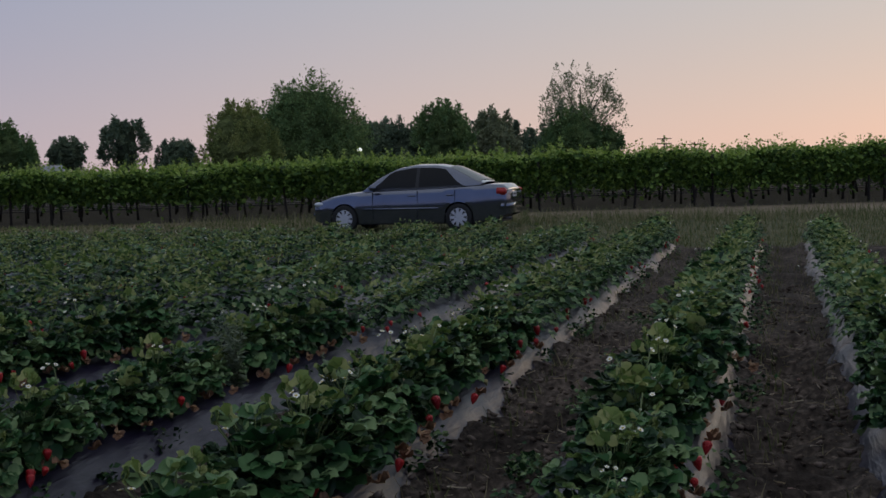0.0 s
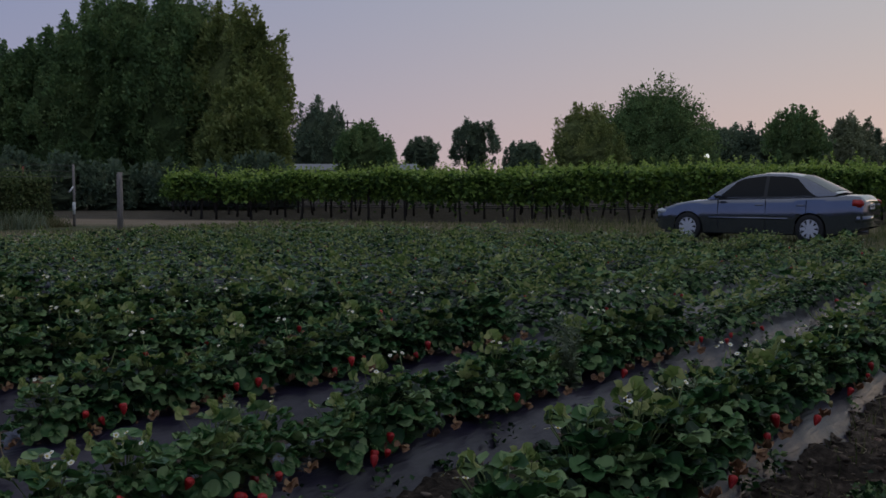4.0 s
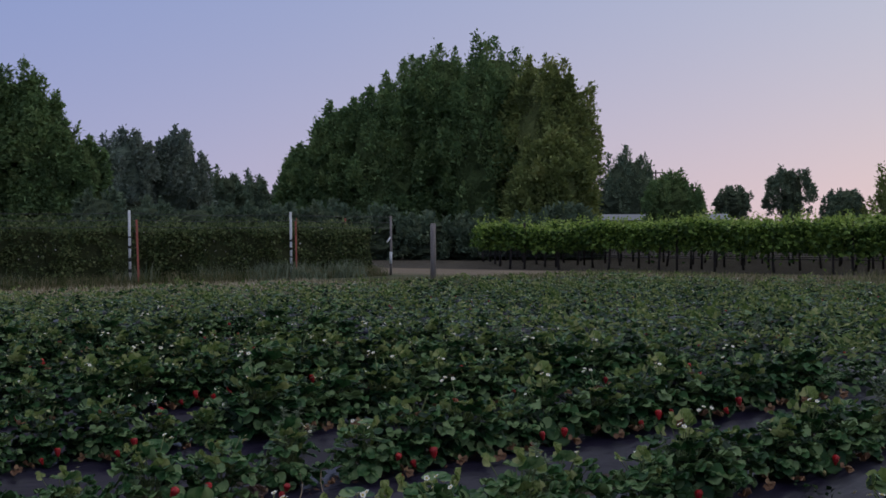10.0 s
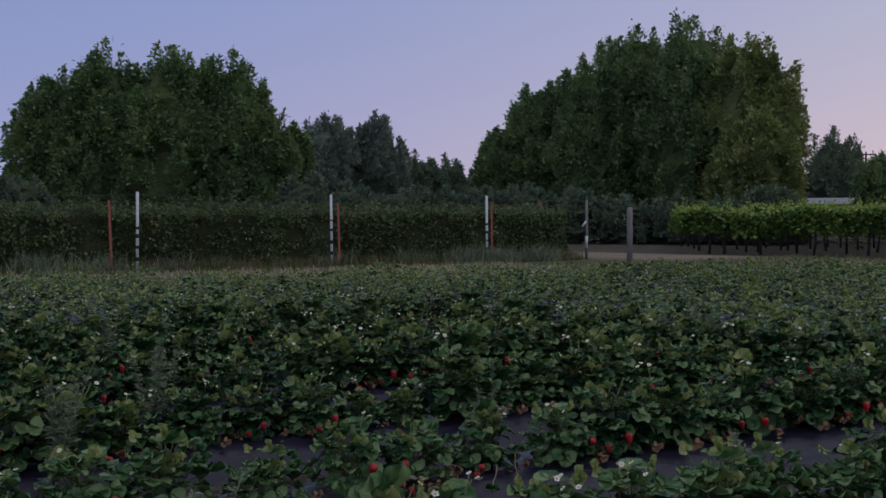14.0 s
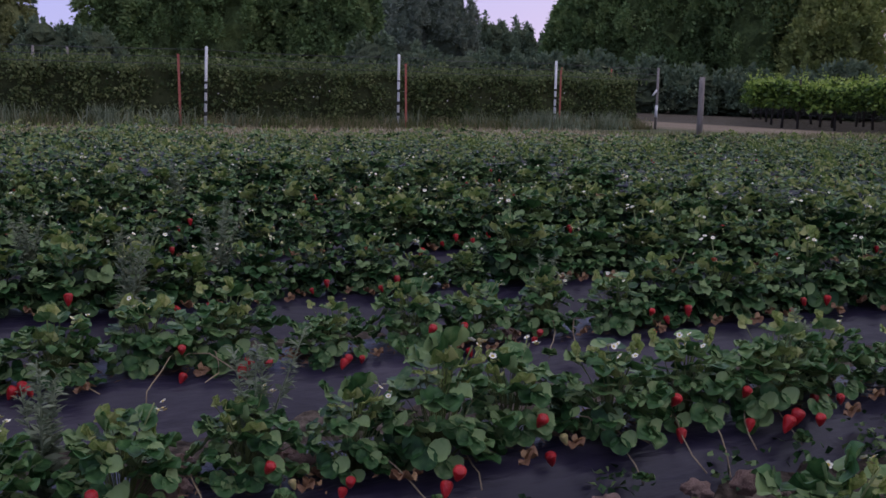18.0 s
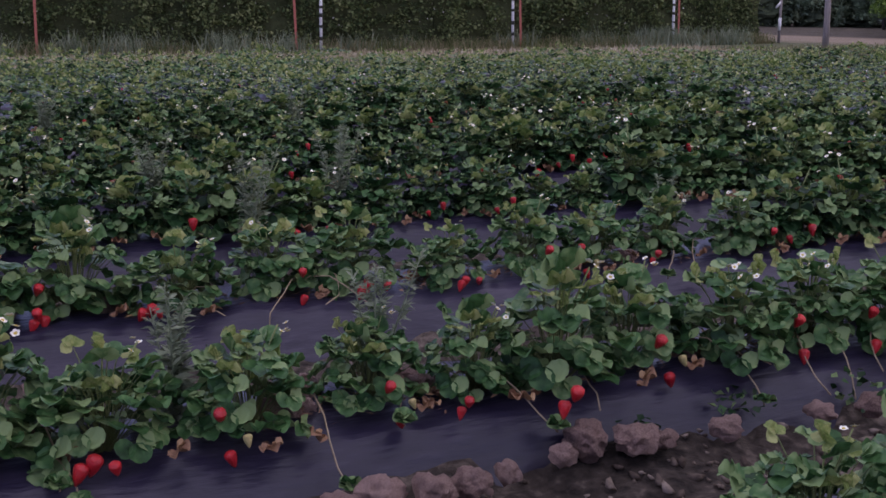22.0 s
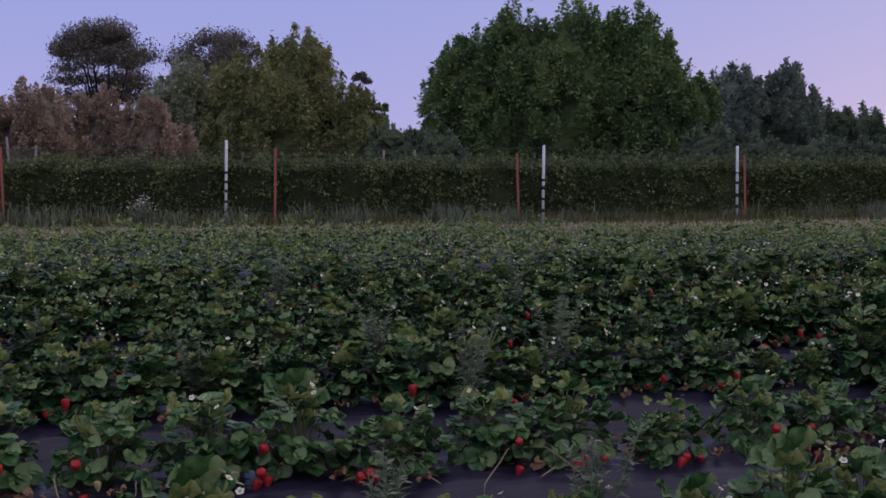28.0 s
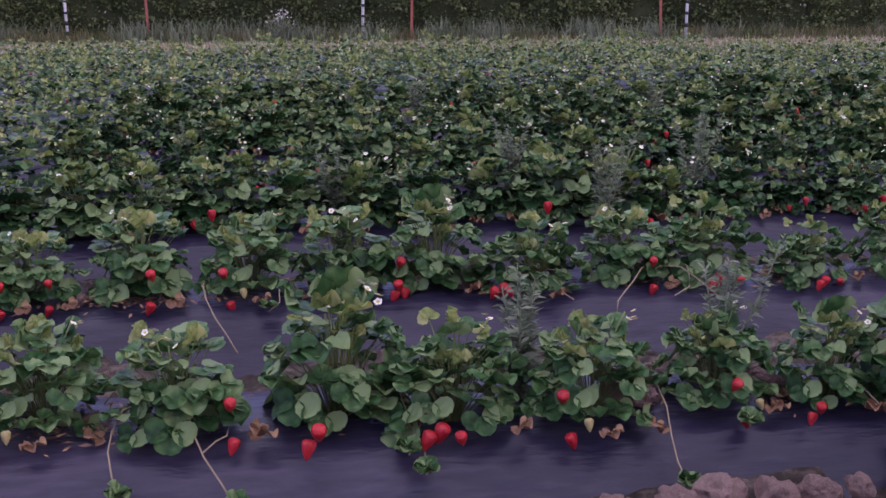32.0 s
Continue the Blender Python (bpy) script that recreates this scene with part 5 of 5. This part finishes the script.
    def pane(name, corners, side, label, mat=M_GLASS_DARK, sub=6, out=0.006):
        """A pane that follows the cabin's side between four corners given as (x, u)."""
        vs, fs = [], []
        for i in range(sub + 1):
            for j in range(sub + 1):
                s, t = i / sub, j / sub
                x = (corners[0][0] * (1 - s) + corners[1][0] * s) * (1 - t) + (corners[3][0] * (1 - s) + corners[2][0] * s) * t
                u = (corners[0][1] * (1 - s) + corners[1][1] * s) * (1 - t) + (corners[3][1] * (1 - s) + corners[2][1] * s) * t
                y, z, _ = green(x, u)
                vs.append((x, side * (y + out), z))
        for i in range(sub):
            for j in range(sub):
                a = i * (sub + 1) + j
                q = (a, a + sub + 1, a + sub + 2, a + 1)
                fs.append(q if side > 0 else q[::-1])
        return part(name, np_mesh(name, vs, fs, mat, True), root, label)

    for side in (1, -1):
        pane("front_side_window", [(1.50, 0.12), (2.66, 0.08), (2.66, 0.93), (2.00, 0.92)], side, "dark reflecting side window")
        pane("door_pillar", [(2.655, 0.08), (2.745, 0.08), (2.745, 0.93), (2.655, 0.93)], side, "black pillar between the doors", M_BLACKTRIM, out=0.004)
        pane("rear_side_window", [(2.74, 0.08), (3.80, 0.10), (3.36, 0.92), (2.74, 0.93)], side, "dark tinted side window")
        pane("window_trim", [(1.60, 0.03), (3.86, 0.03), (3.84, 0.08), (1.66, 0.08)], side, "black window trim", M_BLACKTRIM, out=0.010)
        for x in (2.58, 3.50):
            bm = bmesh.new()
            box(bm, x - 0.09, x + 0.09, side * 0.895 - 0.014, side * 0.895 + 0.016, 0.80, 0.83, 0.006)
            part("door_handle", bm_mesh("door_handle", bm, M_PAINT, True), root, "body-coloured door handle")
        for x in (1.62, 2.72, 3.62):
            bm = bmesh.new()
            box(bm, x - 0.003, x + 0.003, side * 0.885 - 0.02, side * 0.885 + 0.018, 0.30, 0.92)
            part("door_gap", bm_mesh("door_gap", bm, M_BLACKTRIM), root, "thin dark door seam")
        bm = bmesh.new()
        box(bm, 1.40, 3.22, side * 0.895 - 0.01, side * 0.895 + 0.022, 0.50, 0.555, 0.008)
        part("side_moulding", bm_mesh("side_moulding", bm, M_PAINT, True), root, "rubbing strip along the doors")
        bm = bmesh.new()
        box(bm, 1.58, 1.76, side * 0.99 - 0.08, side * 0.99 + 0.08, 0.95, 1.08, 0.035)
        part("wing_mirror", bm_mesh("wing_mirror", bm, M_PAINT, True), root, "body-coloured wing mirror")
        bm = bmesh.new()
        r = bmesh.ops.create_uvsphere(bm, u_segments=14, v_segments=8, radius=1.0)
        for v in r["verts"]:
            v.co = Vector((0.27 + v.co.x * 0.20, side * (0.715 + v.co.y * 0.09), 0.655 + v.co.z * 0.06))
        part("headlight", bm_mesh("headlight", bm, M_HEAD, True), root, "clear headlight glass")
        bm = bmesh.new()
        box(bm, 4.56, 4.80, side * 0.70 - 0.13, side * 0.70 + 0.135, 0.79, 0.95, 0.03)
        tail = part("tail_light", bm_mesh("tail_light", bm, M_TAIL, True), root, "red tail light wrapping the corner")
        bm = bmesh.new()
        box(bm, 4.74, 4.806, side * 0.62 - 0.04, side * 0.62 + 0.04, 0.82, 0.86, 0.008)
        part("reversing_lamp", bm_mesh("reversing_lamp", bm, M_HEAD, True), tail, "pale reversing lamp")
    # windscreen and rear window
    for nm, xa, xb, lab in (("windscreen", 1.40, 2.10, "dark windscreen"), ("rear_window", 4.16, 3.42, "sloping rear window reflecting the sky")):
        vs, fs = [], []
        for i in range(9):
            x = xa + (xb - xa) * i / 8
            y1, z1, _ = green(x, 1)
            for j in range(9):
                t = j / 4 - 1
                v = 1 - abs(t)
                vs.append((x, t * (y1 - 0.05), z1 + 0.045 * math.sin(v * math.pi / 2) + 0.010))
        for i in range(8):
            for j in range(8):
                a = i * 9 + j
                q = (a, a + 9, a + 10, a + 1)
                fs.append(q if nm == "rear_window" else q[::-1])
        part(nm, np_mesh(nm, vs, fs, M_GLASS_DARK, True), root, lab)
    # bumpers, plate, boot lid line
    bm = bmesh.new()
    box(bm, 4.58, 4.81, -0.80, 0.80, 0.42, 0.66, 0.06)
    part("rear_bumper", bm_mesh("rear_bumper", bm, M_PAINT, True), root, "rear bumper")
    bm = bmesh.new()
    box(bm, -0.01, 0.22, -0.64, 0.66, 0.30, 0.52, 0.07)
    part("front_bumper", bm_mesh("front_bumper", bm, M_PAINT, True), root, "front bumper")
    bm = bmesh.new()
    box(bm, 4.796, 4.812, -0.17, 0.17, 0.74, 0.86, 0.004)
    plate = part("number_plate", bm_mesh("number_plate", bm, M_PLATE), root, "white number plate")
    bm = bmesh.new()
    for i in range(5):
        box(bm, 4.812, 4.815, -0.13 + i * 0.055, -0.095 + i * 0.055, 0.775, 0.825)
    part("plate_bars", bm_mesh("plate_bars", bm, M_BLACKTRIM), plate, "plain dark bars")
    bm = bmesh.new()
    box(bm, 4.79, 4.82, -0.30, 0.30, 0.885, 0.915, 0.006)
    part("boot_trim", bm_mesh("boot_trim", bm, M_CHROME), root, "bright strip on the boot lid")
    bm = bmesh.new()
    box(bm, 0.30, 4.55, -0.78, 0.78, 0.17, 0.36)
    part("underbody", bm_mesh("underbody", bm, M_BLACKTRIM), root, "dark underbody")
    part("exhaust", tube("exhaust", [(4.45, -0.5, 0.26), (4.84, -0.5, 0.27)], 0.028, M_WIRE, 10), root, "steel exhaust tip")
    # wheels
    for x in (0.90, 3.70):
        for side in (1, -1):
            wheel = part("wheel", tube("hub", [(0, -0.06, 0), (0, 0.075, 0)], 0.06, M_BLACKTRIM, 12), root, at=pose(x, side * 0.80, 0.315, 0, 0, 0 if side > 0 else 180))
            vs, fs, sides = [], [], 28
            prof = [(0.205, -0.10), (0.285, -0.105), (0.312, -0.08), (0.316, 0.0), (0.312, 0.08), (0.285, 0.105), (0.205, 0.095)]
            for i, (rr, yy) in enumerate(prof):
                for s in range(sides):
                    a = 2 * math.pi * s / sides
                    vs.append((rr * math.cos(a), yy, rr * math.sin(a)))
            for i in range(len(prof) - 1):
                for s in range(sides):
                    t = (s + 1) % sides
                    fs.append((i * sides + s, i * sides + t, (i + 1) * sides + t, (i + 1) * sides + s))
            part("tyre", np_mesh("tyre", vs, fs, M_RUBBER, True), wheel, "black rubber tyre")
            bm = bmesh.new()
            bmesh.ops.create_cone(bm, cap_ends=True, segments=28, radius1=0.206, radius2=0.20, depth=0.05, matrix=Matrix.Translation((0, 0.055, 0)) @ Matrix.Rotation(math.pi / 2, 4, "X"))
            part("rim", bm_mesh("rim", bm, M_BLACKTRIM), wheel, "dark recessed rim")
            for s in range(9):
                part("spoke", ME_SPOKE, wheel, "silver wheel cover spoke", Matrix.Rotation(2 * math.pi * s / 9, 4, "Y") @ Matrix.Translation((0.115, 0.088, 0)))
            part("wheel_centre", disc_mesh("wheel_centre", 0.055, 0.012, M_RIM), wheel, "silver wheel centre", Matrix.Translation((0, 0.094, 0)) @ Matrix.Rotation(-math.pi / 2, 4, "X"))
            vs = [(rr * math.cos(2 * math.pi * s / 28), 0.085 + (0.012 if rr < 0.2 else 0.0), rr * math.sin(2 * math.pi * s / 28)) for rr in (0.192, 0.208) for s in range(28)]
            fs = [(s, (s + 1) % 28, 28 + (s + 1) % 28, 28 + s) for s in range(28)]
            part("rim_edge", np_mesh("rim_edge", vs, fs, M_RIM, True), wheel, "silver rim edge")
    return root


car = build_car()
# nose towards +y, its left flank towards the field
CAR_TURN = -91.5
car.matrix_basis = pose(25.96, 10.30, 0.0, 0, 0, CAR_TURN)
car.scale = (0.965, 0.965, 0.985)


# ---- far buildings and poles ----
def low_building():
    root = thing("low_building", "long low farm building with a pale roof", "building", at=pose(85.8, 65.6, 0, 0, 0, -52.6))
    bm = bmesh.new()
    box(bm, -6.8, 6.8, -3, 3, 0, 2.2)
    part("wall", bm_mesh("wall", bm, M_WALL), root, "pale rendered wall")
    vs = [(-7.1, -3.3, 2.2), (7.1, -3.3, 2.2), (7.1, 3.3, 2.2), (-7.1, 3.3, 2.2), (-7.1, 0, 2.75), (7.1, 0, 2.75)]
    me = bpy.data.meshes.new("roof")
    me.from_pydata(vs, [], [(0, 1, 5, 4), (2, 3, 4, 5), (0, 4, 3), (1, 2, 5), (3, 2, 1, 0)])
    me.materials.append(M_ROOF)
    part("roof", me, root, "pale low-pitched roof")
    for i in range(4):
        bm = bmesh.new()
        box(bm, -5.2 + i * 3, -4.0 + i * 3, -3.06, -2.98, 0.8, 1.6)
        part("window", bm_mesh("window", bm, M_HOUSE_GLASS), root, "dark window")


low_building()


def utility_pole(x, y, high, arms):
    root = thing("utility_pole", "slim dark utility pole with cross-arms", "utility pole", "utility poles", pose(x, y, 0))
    part("pole", tube("pole", [(0, 0, -0.2), (0, 0, high)], [0.13, 0.08], M_BARK, 8), root)
    for i in range(arms):
        bm = bmesh.new()
        box(bm, -0.07, 0.07, -0.9, 0.9, high - 0.35 - i * 0.6, high - 0.23 - i * 0.6, 0.01)
        part("cross_arm", bm_mesh("cross_arm", bm, M_BARK), root, "wooden cross-arm")
    return root


utility_pole(149.0, 13.5, 4.75, 2)
utility_pole(152.0, 10.0, 4.0, 1)
utility_pole(97.3, 73.3, 7.4, 1)
utility_pole(118.0, 76.5, 4.6, 1)


def yard_lamp(az, dist, high):
    root = thing("yard_lamp", "pale glowing globe lamp on a slim dark pole", "lamp", at=pose(dist * math.sin(radians(az)), dist * math.cos(radians(az)), 0))
    part("pole", tube("pole", [(0, 0, -0.1), (0, 0, high - 0.2)], 0.05, M_BARK, 7), root)
    bm = bmesh.new()
    bmesh.ops.create_uvsphere(bm, u_segments=12, v_segments=8, radius=0.2, matrix=Matrix.Translation((0, 0, high)))
    part("globe", bm_mesh("globe", bm, M_LAMP, True), root, "white glowing globe")


M_LAMP = material("lamp_globe", [(0.8, 0.8, 0.8), (0.85, 0.85, 0.85)], 4, 0.3)
_lamp = M_LAMP.node_tree.nodes["Principled BSDF"]
_lamp.inputs["Emission Color"].default_value, _lamp.inputs["Emission Strength"].default_value = (1.0, 0.93, 0.85, 1), 0.7
yard_lamp(70.2, 95.0, 3.15)


# ---- clods and small weeds in the near furrows ----
def clod_mesh(seed):
    bm = bmesh.new()
    bmesh.ops.create_icosphere(bm, subdivisions=3, radius=1.0)
    for v in bm.verts:
        v.co *= 1 + 0.45 * noise.noise(v.co * 1.6 + Vector((seed * 5.1, 0, 0))) + 0.30 * noise.noise(v.co * 3.6 + Vector((0, seed * 3.3, 0)))
        v.co.z *= 0.72
    return bm_mesh("soil_clod", bm, M_CLOD)


CLODS = [clod_mesh(i) for i in range(6)]
CR = random.Random(5)


def put_clod(x, y, s, z=None):
    ob = new("soil_clod", CLODS[CR.randrange(6)])
    ob.matrix_basis = pose(x, y, (z if z is not None else 0.075 if y > 2.5 else 0.0) + 0.35 * s, 0, 0, CR.uniform(0, 360)) @ Matrix.Diagonal((s, s * CR.uniform(0.7, 1.0), s, 1))
    tagged(ob, "rough reddish-brown clod of dry soil in the furrow", "soil clod", "clods in the furrow")


for x, y, s in ((1.70, 2.73, 0.085), (1.84, 2.68, 0.075), (1.60, 2.68, 0.05), (1.93, 2.66, 0.045), (0.90, 2.60, 0.06), (1.02, 2.62, 0.08), (1.16, 2.59, 0.07), (1.28, 2.61, 0.06), (1.40, 2.63, 0.05), (0.74, 2.60, 0.05), (2.15, 2.66, 0.06), (2.7, 2.64, 0.06), (2.5, 2.66, 0.05)):
    put_clod(x, y, s * 0.85)
# dry earth thrown up round the planting holes
for k, feet in NEAR_FEET.items():
    for i in range(7 if k == 2 else 5):
        x = CR.choice(feet) + CR.uniform(0.13, 0.2)
        for j in range(4):
            put_clod(x + CR.uniform(-0.06, 0.06), BED_EDGE + BED_STEP * k + 0.33 + CR.uniform(-0.08, 0.1), CR.uniform(0.022, 0.055), 0.195)
for i in range(85):
    k = CR.choice((0, 0, 1, 1, 2, 3))
    x = CR.uniform(-0.8, 7.5)
    put_clod(x, BED_EDGE + BED_STEP * k - CR.uniform(0.12, 0.42), CR.uniform(0.010, 0.030))



# ---- weeds, runners and seedlings in the near beds ----
def feathery_weed(x, y, z, high, seed):
    """An upright weed: bowed stems set with narrow grey-green leaflets."""
    r = np.random.default_rng(seed)
    root = thing("feathery_weed", "upright feathery grey-green weed among strawberries", "weed", "weeds in the beds", pose(x, y, z))
    for i in range(5):
        a, lean = r.random() * 6.28, r.uniform(0.05, 0.3)
        tip = Vector((lean * high * math.cos(a), lean * high * math.sin(a), high * r.uniform(0.65, 1.0)))
        pts = [Vector((0, 0, 0)), tip * 0.5 + Vector((0, 0, 0.06 * high)), tip]
        stem = part("stem", tube("stem", pts, [0.004, 0.003, 0.0015], M_WEED, 5), root)
        n = 120
        u = r.random(n) ** 0.8
        p = np.array([tuple(tip * float(q) + Vector((0, 0, 0.12 * high * float(q) * (1 - float(q))))) for q in u])
        v, f = scatter(LEAF_FLAT * np.array((0.45, 1, 1)), LEAF_FLAT_F, p, r.random(n) * 6.28, r.uniform(-0.2, 0.8, n), r.normal(size=n) * 0.4, r.uniform(0.03, 0.07, n) * (1.2 - 0.7 * u))
        tagged(part("leaflet_spray", np_mesh("leaflet_spray", v, f, M_WEED), stem), kind="stuff")
    return root


for i, (x, y, hgt) in enumerate(((0.61, 3.10, 0.42), (1.20, 3.10, 0.50), (1.40, 5.2, 0.5), (1.25, 6.6, 0.5), (2.15, 6.1, 0.5), (2.7, 8.6, 0.5), (0.2, 5.6, 0.42), (3.4, 3.1, 0.36), (4.6, 1.75, 0.42), (5.9, 2.9, 0.5), (3.1, 4.4, 0.4), (-0.6, 7.0, 0.4), (9.0, 5.7, 0.5), (7.2, 7.0, 0.45), (1.0, 9.6, 0.45), (12, 3.1, 0.5), (2.62, 1.62, 0.30))):
    feathery_weed(x, y, 0.17, hgt, 700 + i)


def runner(x, y, dx, dy, seed):
    """A trailing strawberry runner over the film, with a small plantlet at its end."""
    r = random.Random(seed)
    root = thing("strawberry_runner", "thin trailing strawberry runner lying on the film", "runner", "runners on the film", pose(x, y, 0))
    pts = []
    for i in range(7):
        u = i / 6
        yy = -0.03 + (0.33 + dy * u)
        z = 0.215 + 0.10 * math.sin(math.pi * min(1, u * 1.6)) * (1 - u) - 0.17 * max(0.0, (-dy * u - 0.20)) / 0.2
        pts.append((dx * u + 0.03 * math.sin(u * 5 + seed), dy * u, max(0.06, z)))
    part("vine", tube("vine", pts, 0.0026, M_RUNNER, 5), root, "pale brownish runner")
    if seed % 2 == 0:
        for i in range(5):
            part("leaf", ME_LEAVES[i % 4], root, at=Matrix.Translation((pts[-1][0], pts[-1][1], pts[-1][2] + 0.02)) @ Euler((r.uniform(-0.3, 0.8), 0, i * 1.3)).to_matrix().to_4x4() @ Matrix.Scale(0.034, 4))
    return root


M_RUNNER = material("runner_stem", [(0.24, 0.17, 0.10), (0.36, 0.28, 0.17)], 20, 0.6)
RR = random.Random(9)
for i in range(26):
    k = 2 if i < 12 else 3 if i < 20 else 1
    runner(RR.uniform(-0.9, 3.6) if k > 1 else RR.uniform(1.4, 3.4), BED_EDGE + BED_STEP * k + 0.27, RR.uniform(-0.15, 0.3), -RR.uniform(0.2, 0.36), i)


for i, (x, y) in enumerate(((-0.19, 2.69), (0.30, 2.74), (1.0, 2.68))):
    runner(x - 0.12, BED_EDGE + BED_STEP * 2 + 0.27, 0.12, y - BED_EDGE - BED_STEP * 2 - 0.27, 40 + 2 * i)


# withered leaf bits and straw round the crowns of the two nearest rows
def bed_litter():
    r = np.random.default_rng(77)
    n = 2600
    k = r.integers(2, 4, n)
    clump = r.uniform(-1.2, 4.2, 60)
    p = np.stack([clump[r.integers(0, 60, n)] + 0.05 * r.normal(size=n), BED_EDGE + BED_STEP * k + 0.27 + 0.07 * r.normal(size=n), BED_HIGH + 0.006 + 0.016 * r.random(n)], 1)
    v, f = scatter(LEAF_FLAT * np.array((0.5, 1.3, 1)), LEAF_FLAT_F, p, r.random(n) * 6.28, r.normal(size=n) * 0.25, r.normal(size=n) * 0.4, r.uniform(0.012, 0.034, n))
    tagged(new("bed_litter", np_mesh("bed_litter", v, f, M_LEAF_OLD)), "withered brown leaf bits and straw on the film", "leaf litter", kind="stuff")


bed_litter()


# pale buds and blossoms standing a little over the middle rows
def bud_sprays():
    r = np.random.default_rng(55)
    n = 420
    c = np.stack([r.uniform(-2.5, 9.0, n), BED_EDGE + BED_STEP * r.integers(4, 11, n) + 0.33 + 0.10 * r.normal(size=n), BED_HIGH + 0.235 + 0.06 * r.random(n)], 1)
    p = np.repeat(c, 4, 0) + 0.022 * r.normal(size=(4 * n, 3))
    m = len(p)
    v, f = scatter(PETAL, np.array([(0, 1, 2, 3, 4, 5)]), p, r.random(m) * 6.28, r.normal(size=m) * 0.7, r.normal(size=m) * 0.7, r.uniform(0.010, 0.019, m))
    tagged(new("bud_sprays", np_mesh("bud_sprays", v, f, M_BUD)), "pale yellow-green buds and fading blossoms over the plants", "blossoms", kind="stuff")


M_BUD = material("pale_bud", [(0.30, 0.33, 0.11), (0.52, 0.50, 0.25), (0.74, 0.70, 0.52)], 3, 0.7, island=0.6, spec=0.2)
bud_sprays()


# small weeds rooted where the film meets the open furrows
def edge_weeds():
    r = np.random.default_rng(91)
    feet = 150
    fx, lane = 1.5 + 16 * r.random(feet) ** 1.3, r.integers(0, 4, feet)
    fy = np.array((0.20, 1.50, 0.98, 2.76))[lane] + 0.05 * r.normal(size=feet)
    n = 5200
    i = r.integers(0, feet, n)
    grow = 0.4 + 0.6 * r.random(feet)
    p = np.stack([fx[i] + 0.07 * r.normal(size=n) * grow[i], fy[i] + 0.05 * r.normal(size=n) * grow[i], 0.06 + 0.13 * r.random(n) * grow[i]], 1)
    v, f = scatter(LEAF_MID, LEAF_MID_F, p, r.random(n) * 6.28, r.normal(size=n) * 0.6, r.normal(size=n) * 0.5, r.uniform(0.018, 0.04, n))
    tagged(new("edge_weeds", np_mesh("edge_weeds", v, f, M_LEAF)), "small green weeds along the film's edges", "weeds", kind="stuff")


edge_weeds()


# ---- crumbs of dry soil and straw over the two open furrows ----
def furrow_litter():
    r = np.random.default_rng(77)
    bm = bmesh.new()
    bmesh.ops.create_icosphere(bm, subdivisions=1, radius=1.0)
    base = np.array([v.co[:] for v in bm.verts])
    tri = np.array([[v.index for v in f.verts] for f in bm.faces])
    bm.free()
    n = 3600
    x = 0.9 + 12.0 * r.random(n) ** 1.5
    lane = r.integers(0, 3, n)
    mid = np.array((-0.07, 1.20, 2.47))[lane] - 0.02
    x = np.round(x / 0.15) * 0.15 + 0.03 * r.normal(size=n)
    y = mid + np.clip(0.17 * r.normal(size=n), -0.30, 0.27)
    rim = r.random(n) < 0.3
    y = np.where(rim, np.array((0.17, 1.44, 0.97))[lane] + 0.04 * r.normal(size=n), y)
    z = np.array([ground_z(float(p), float(q)) for p, q in zip(x, y)]) + 0.008
    lump = base * (1 + 0.3 * r.normal(size=base.shape)) * np.array((0.7, 1.25, 0.55))
    v, f = scatter(lump, tri, np.stack([x, y, z], 1), r.normal(size=n) * 0.6, r.normal(size=n) * 0.3, r.normal(size=n) * 0.3, 0.008 + 0.020 * r.random(n) ** 2.5)
    tagged(new("soil_crumbs", np_mesh("soil_crumbs", v, f, M_CRUMB)), "loose crumbs of brown soil on tyre tracks", "soil crumbs", kind="stuff")
    n = 900
    x = 0.9 + 11.0 * r.random(n) ** 1.4
    y = np.array((-0.07, 1.20))[r.integers(0, 2, n)] + 0.17 * r.normal(size=n)
    stick = np.array([(-0.5, 0, 0), (0.5, 0, 0), (0.5, 0, 0.06), (-0.5, 0, 0.06)])
    v, f = scatter(stick, np.array([(0, 1, 2, 3)]), np.stack([x, y, np.array([ground_z(float(p), float(q)) for p, q in zip(x, y)]) + 0.006], 1), r.random(n) * 6.28, r.normal(size=n) * 0.2, r.normal(size=n) * 0.15, r.uniform(0.03, 0.11, n))
    tagged(new("straw_litter", np_mesh("straw_litter", v, f, M_DRYGRASS)), "bits of dry straw strewn over the soil", "straw", kind="stuff")


M_CRUMB = material("soil_crumb", [(0.07, 0.052, 0.042), (0.14, 0.108, 0.086), (0.24, 0.19, 0.155)], 6, 0.95, island=0.6, bump=0.6, spec=0.1)
furrow_litter()
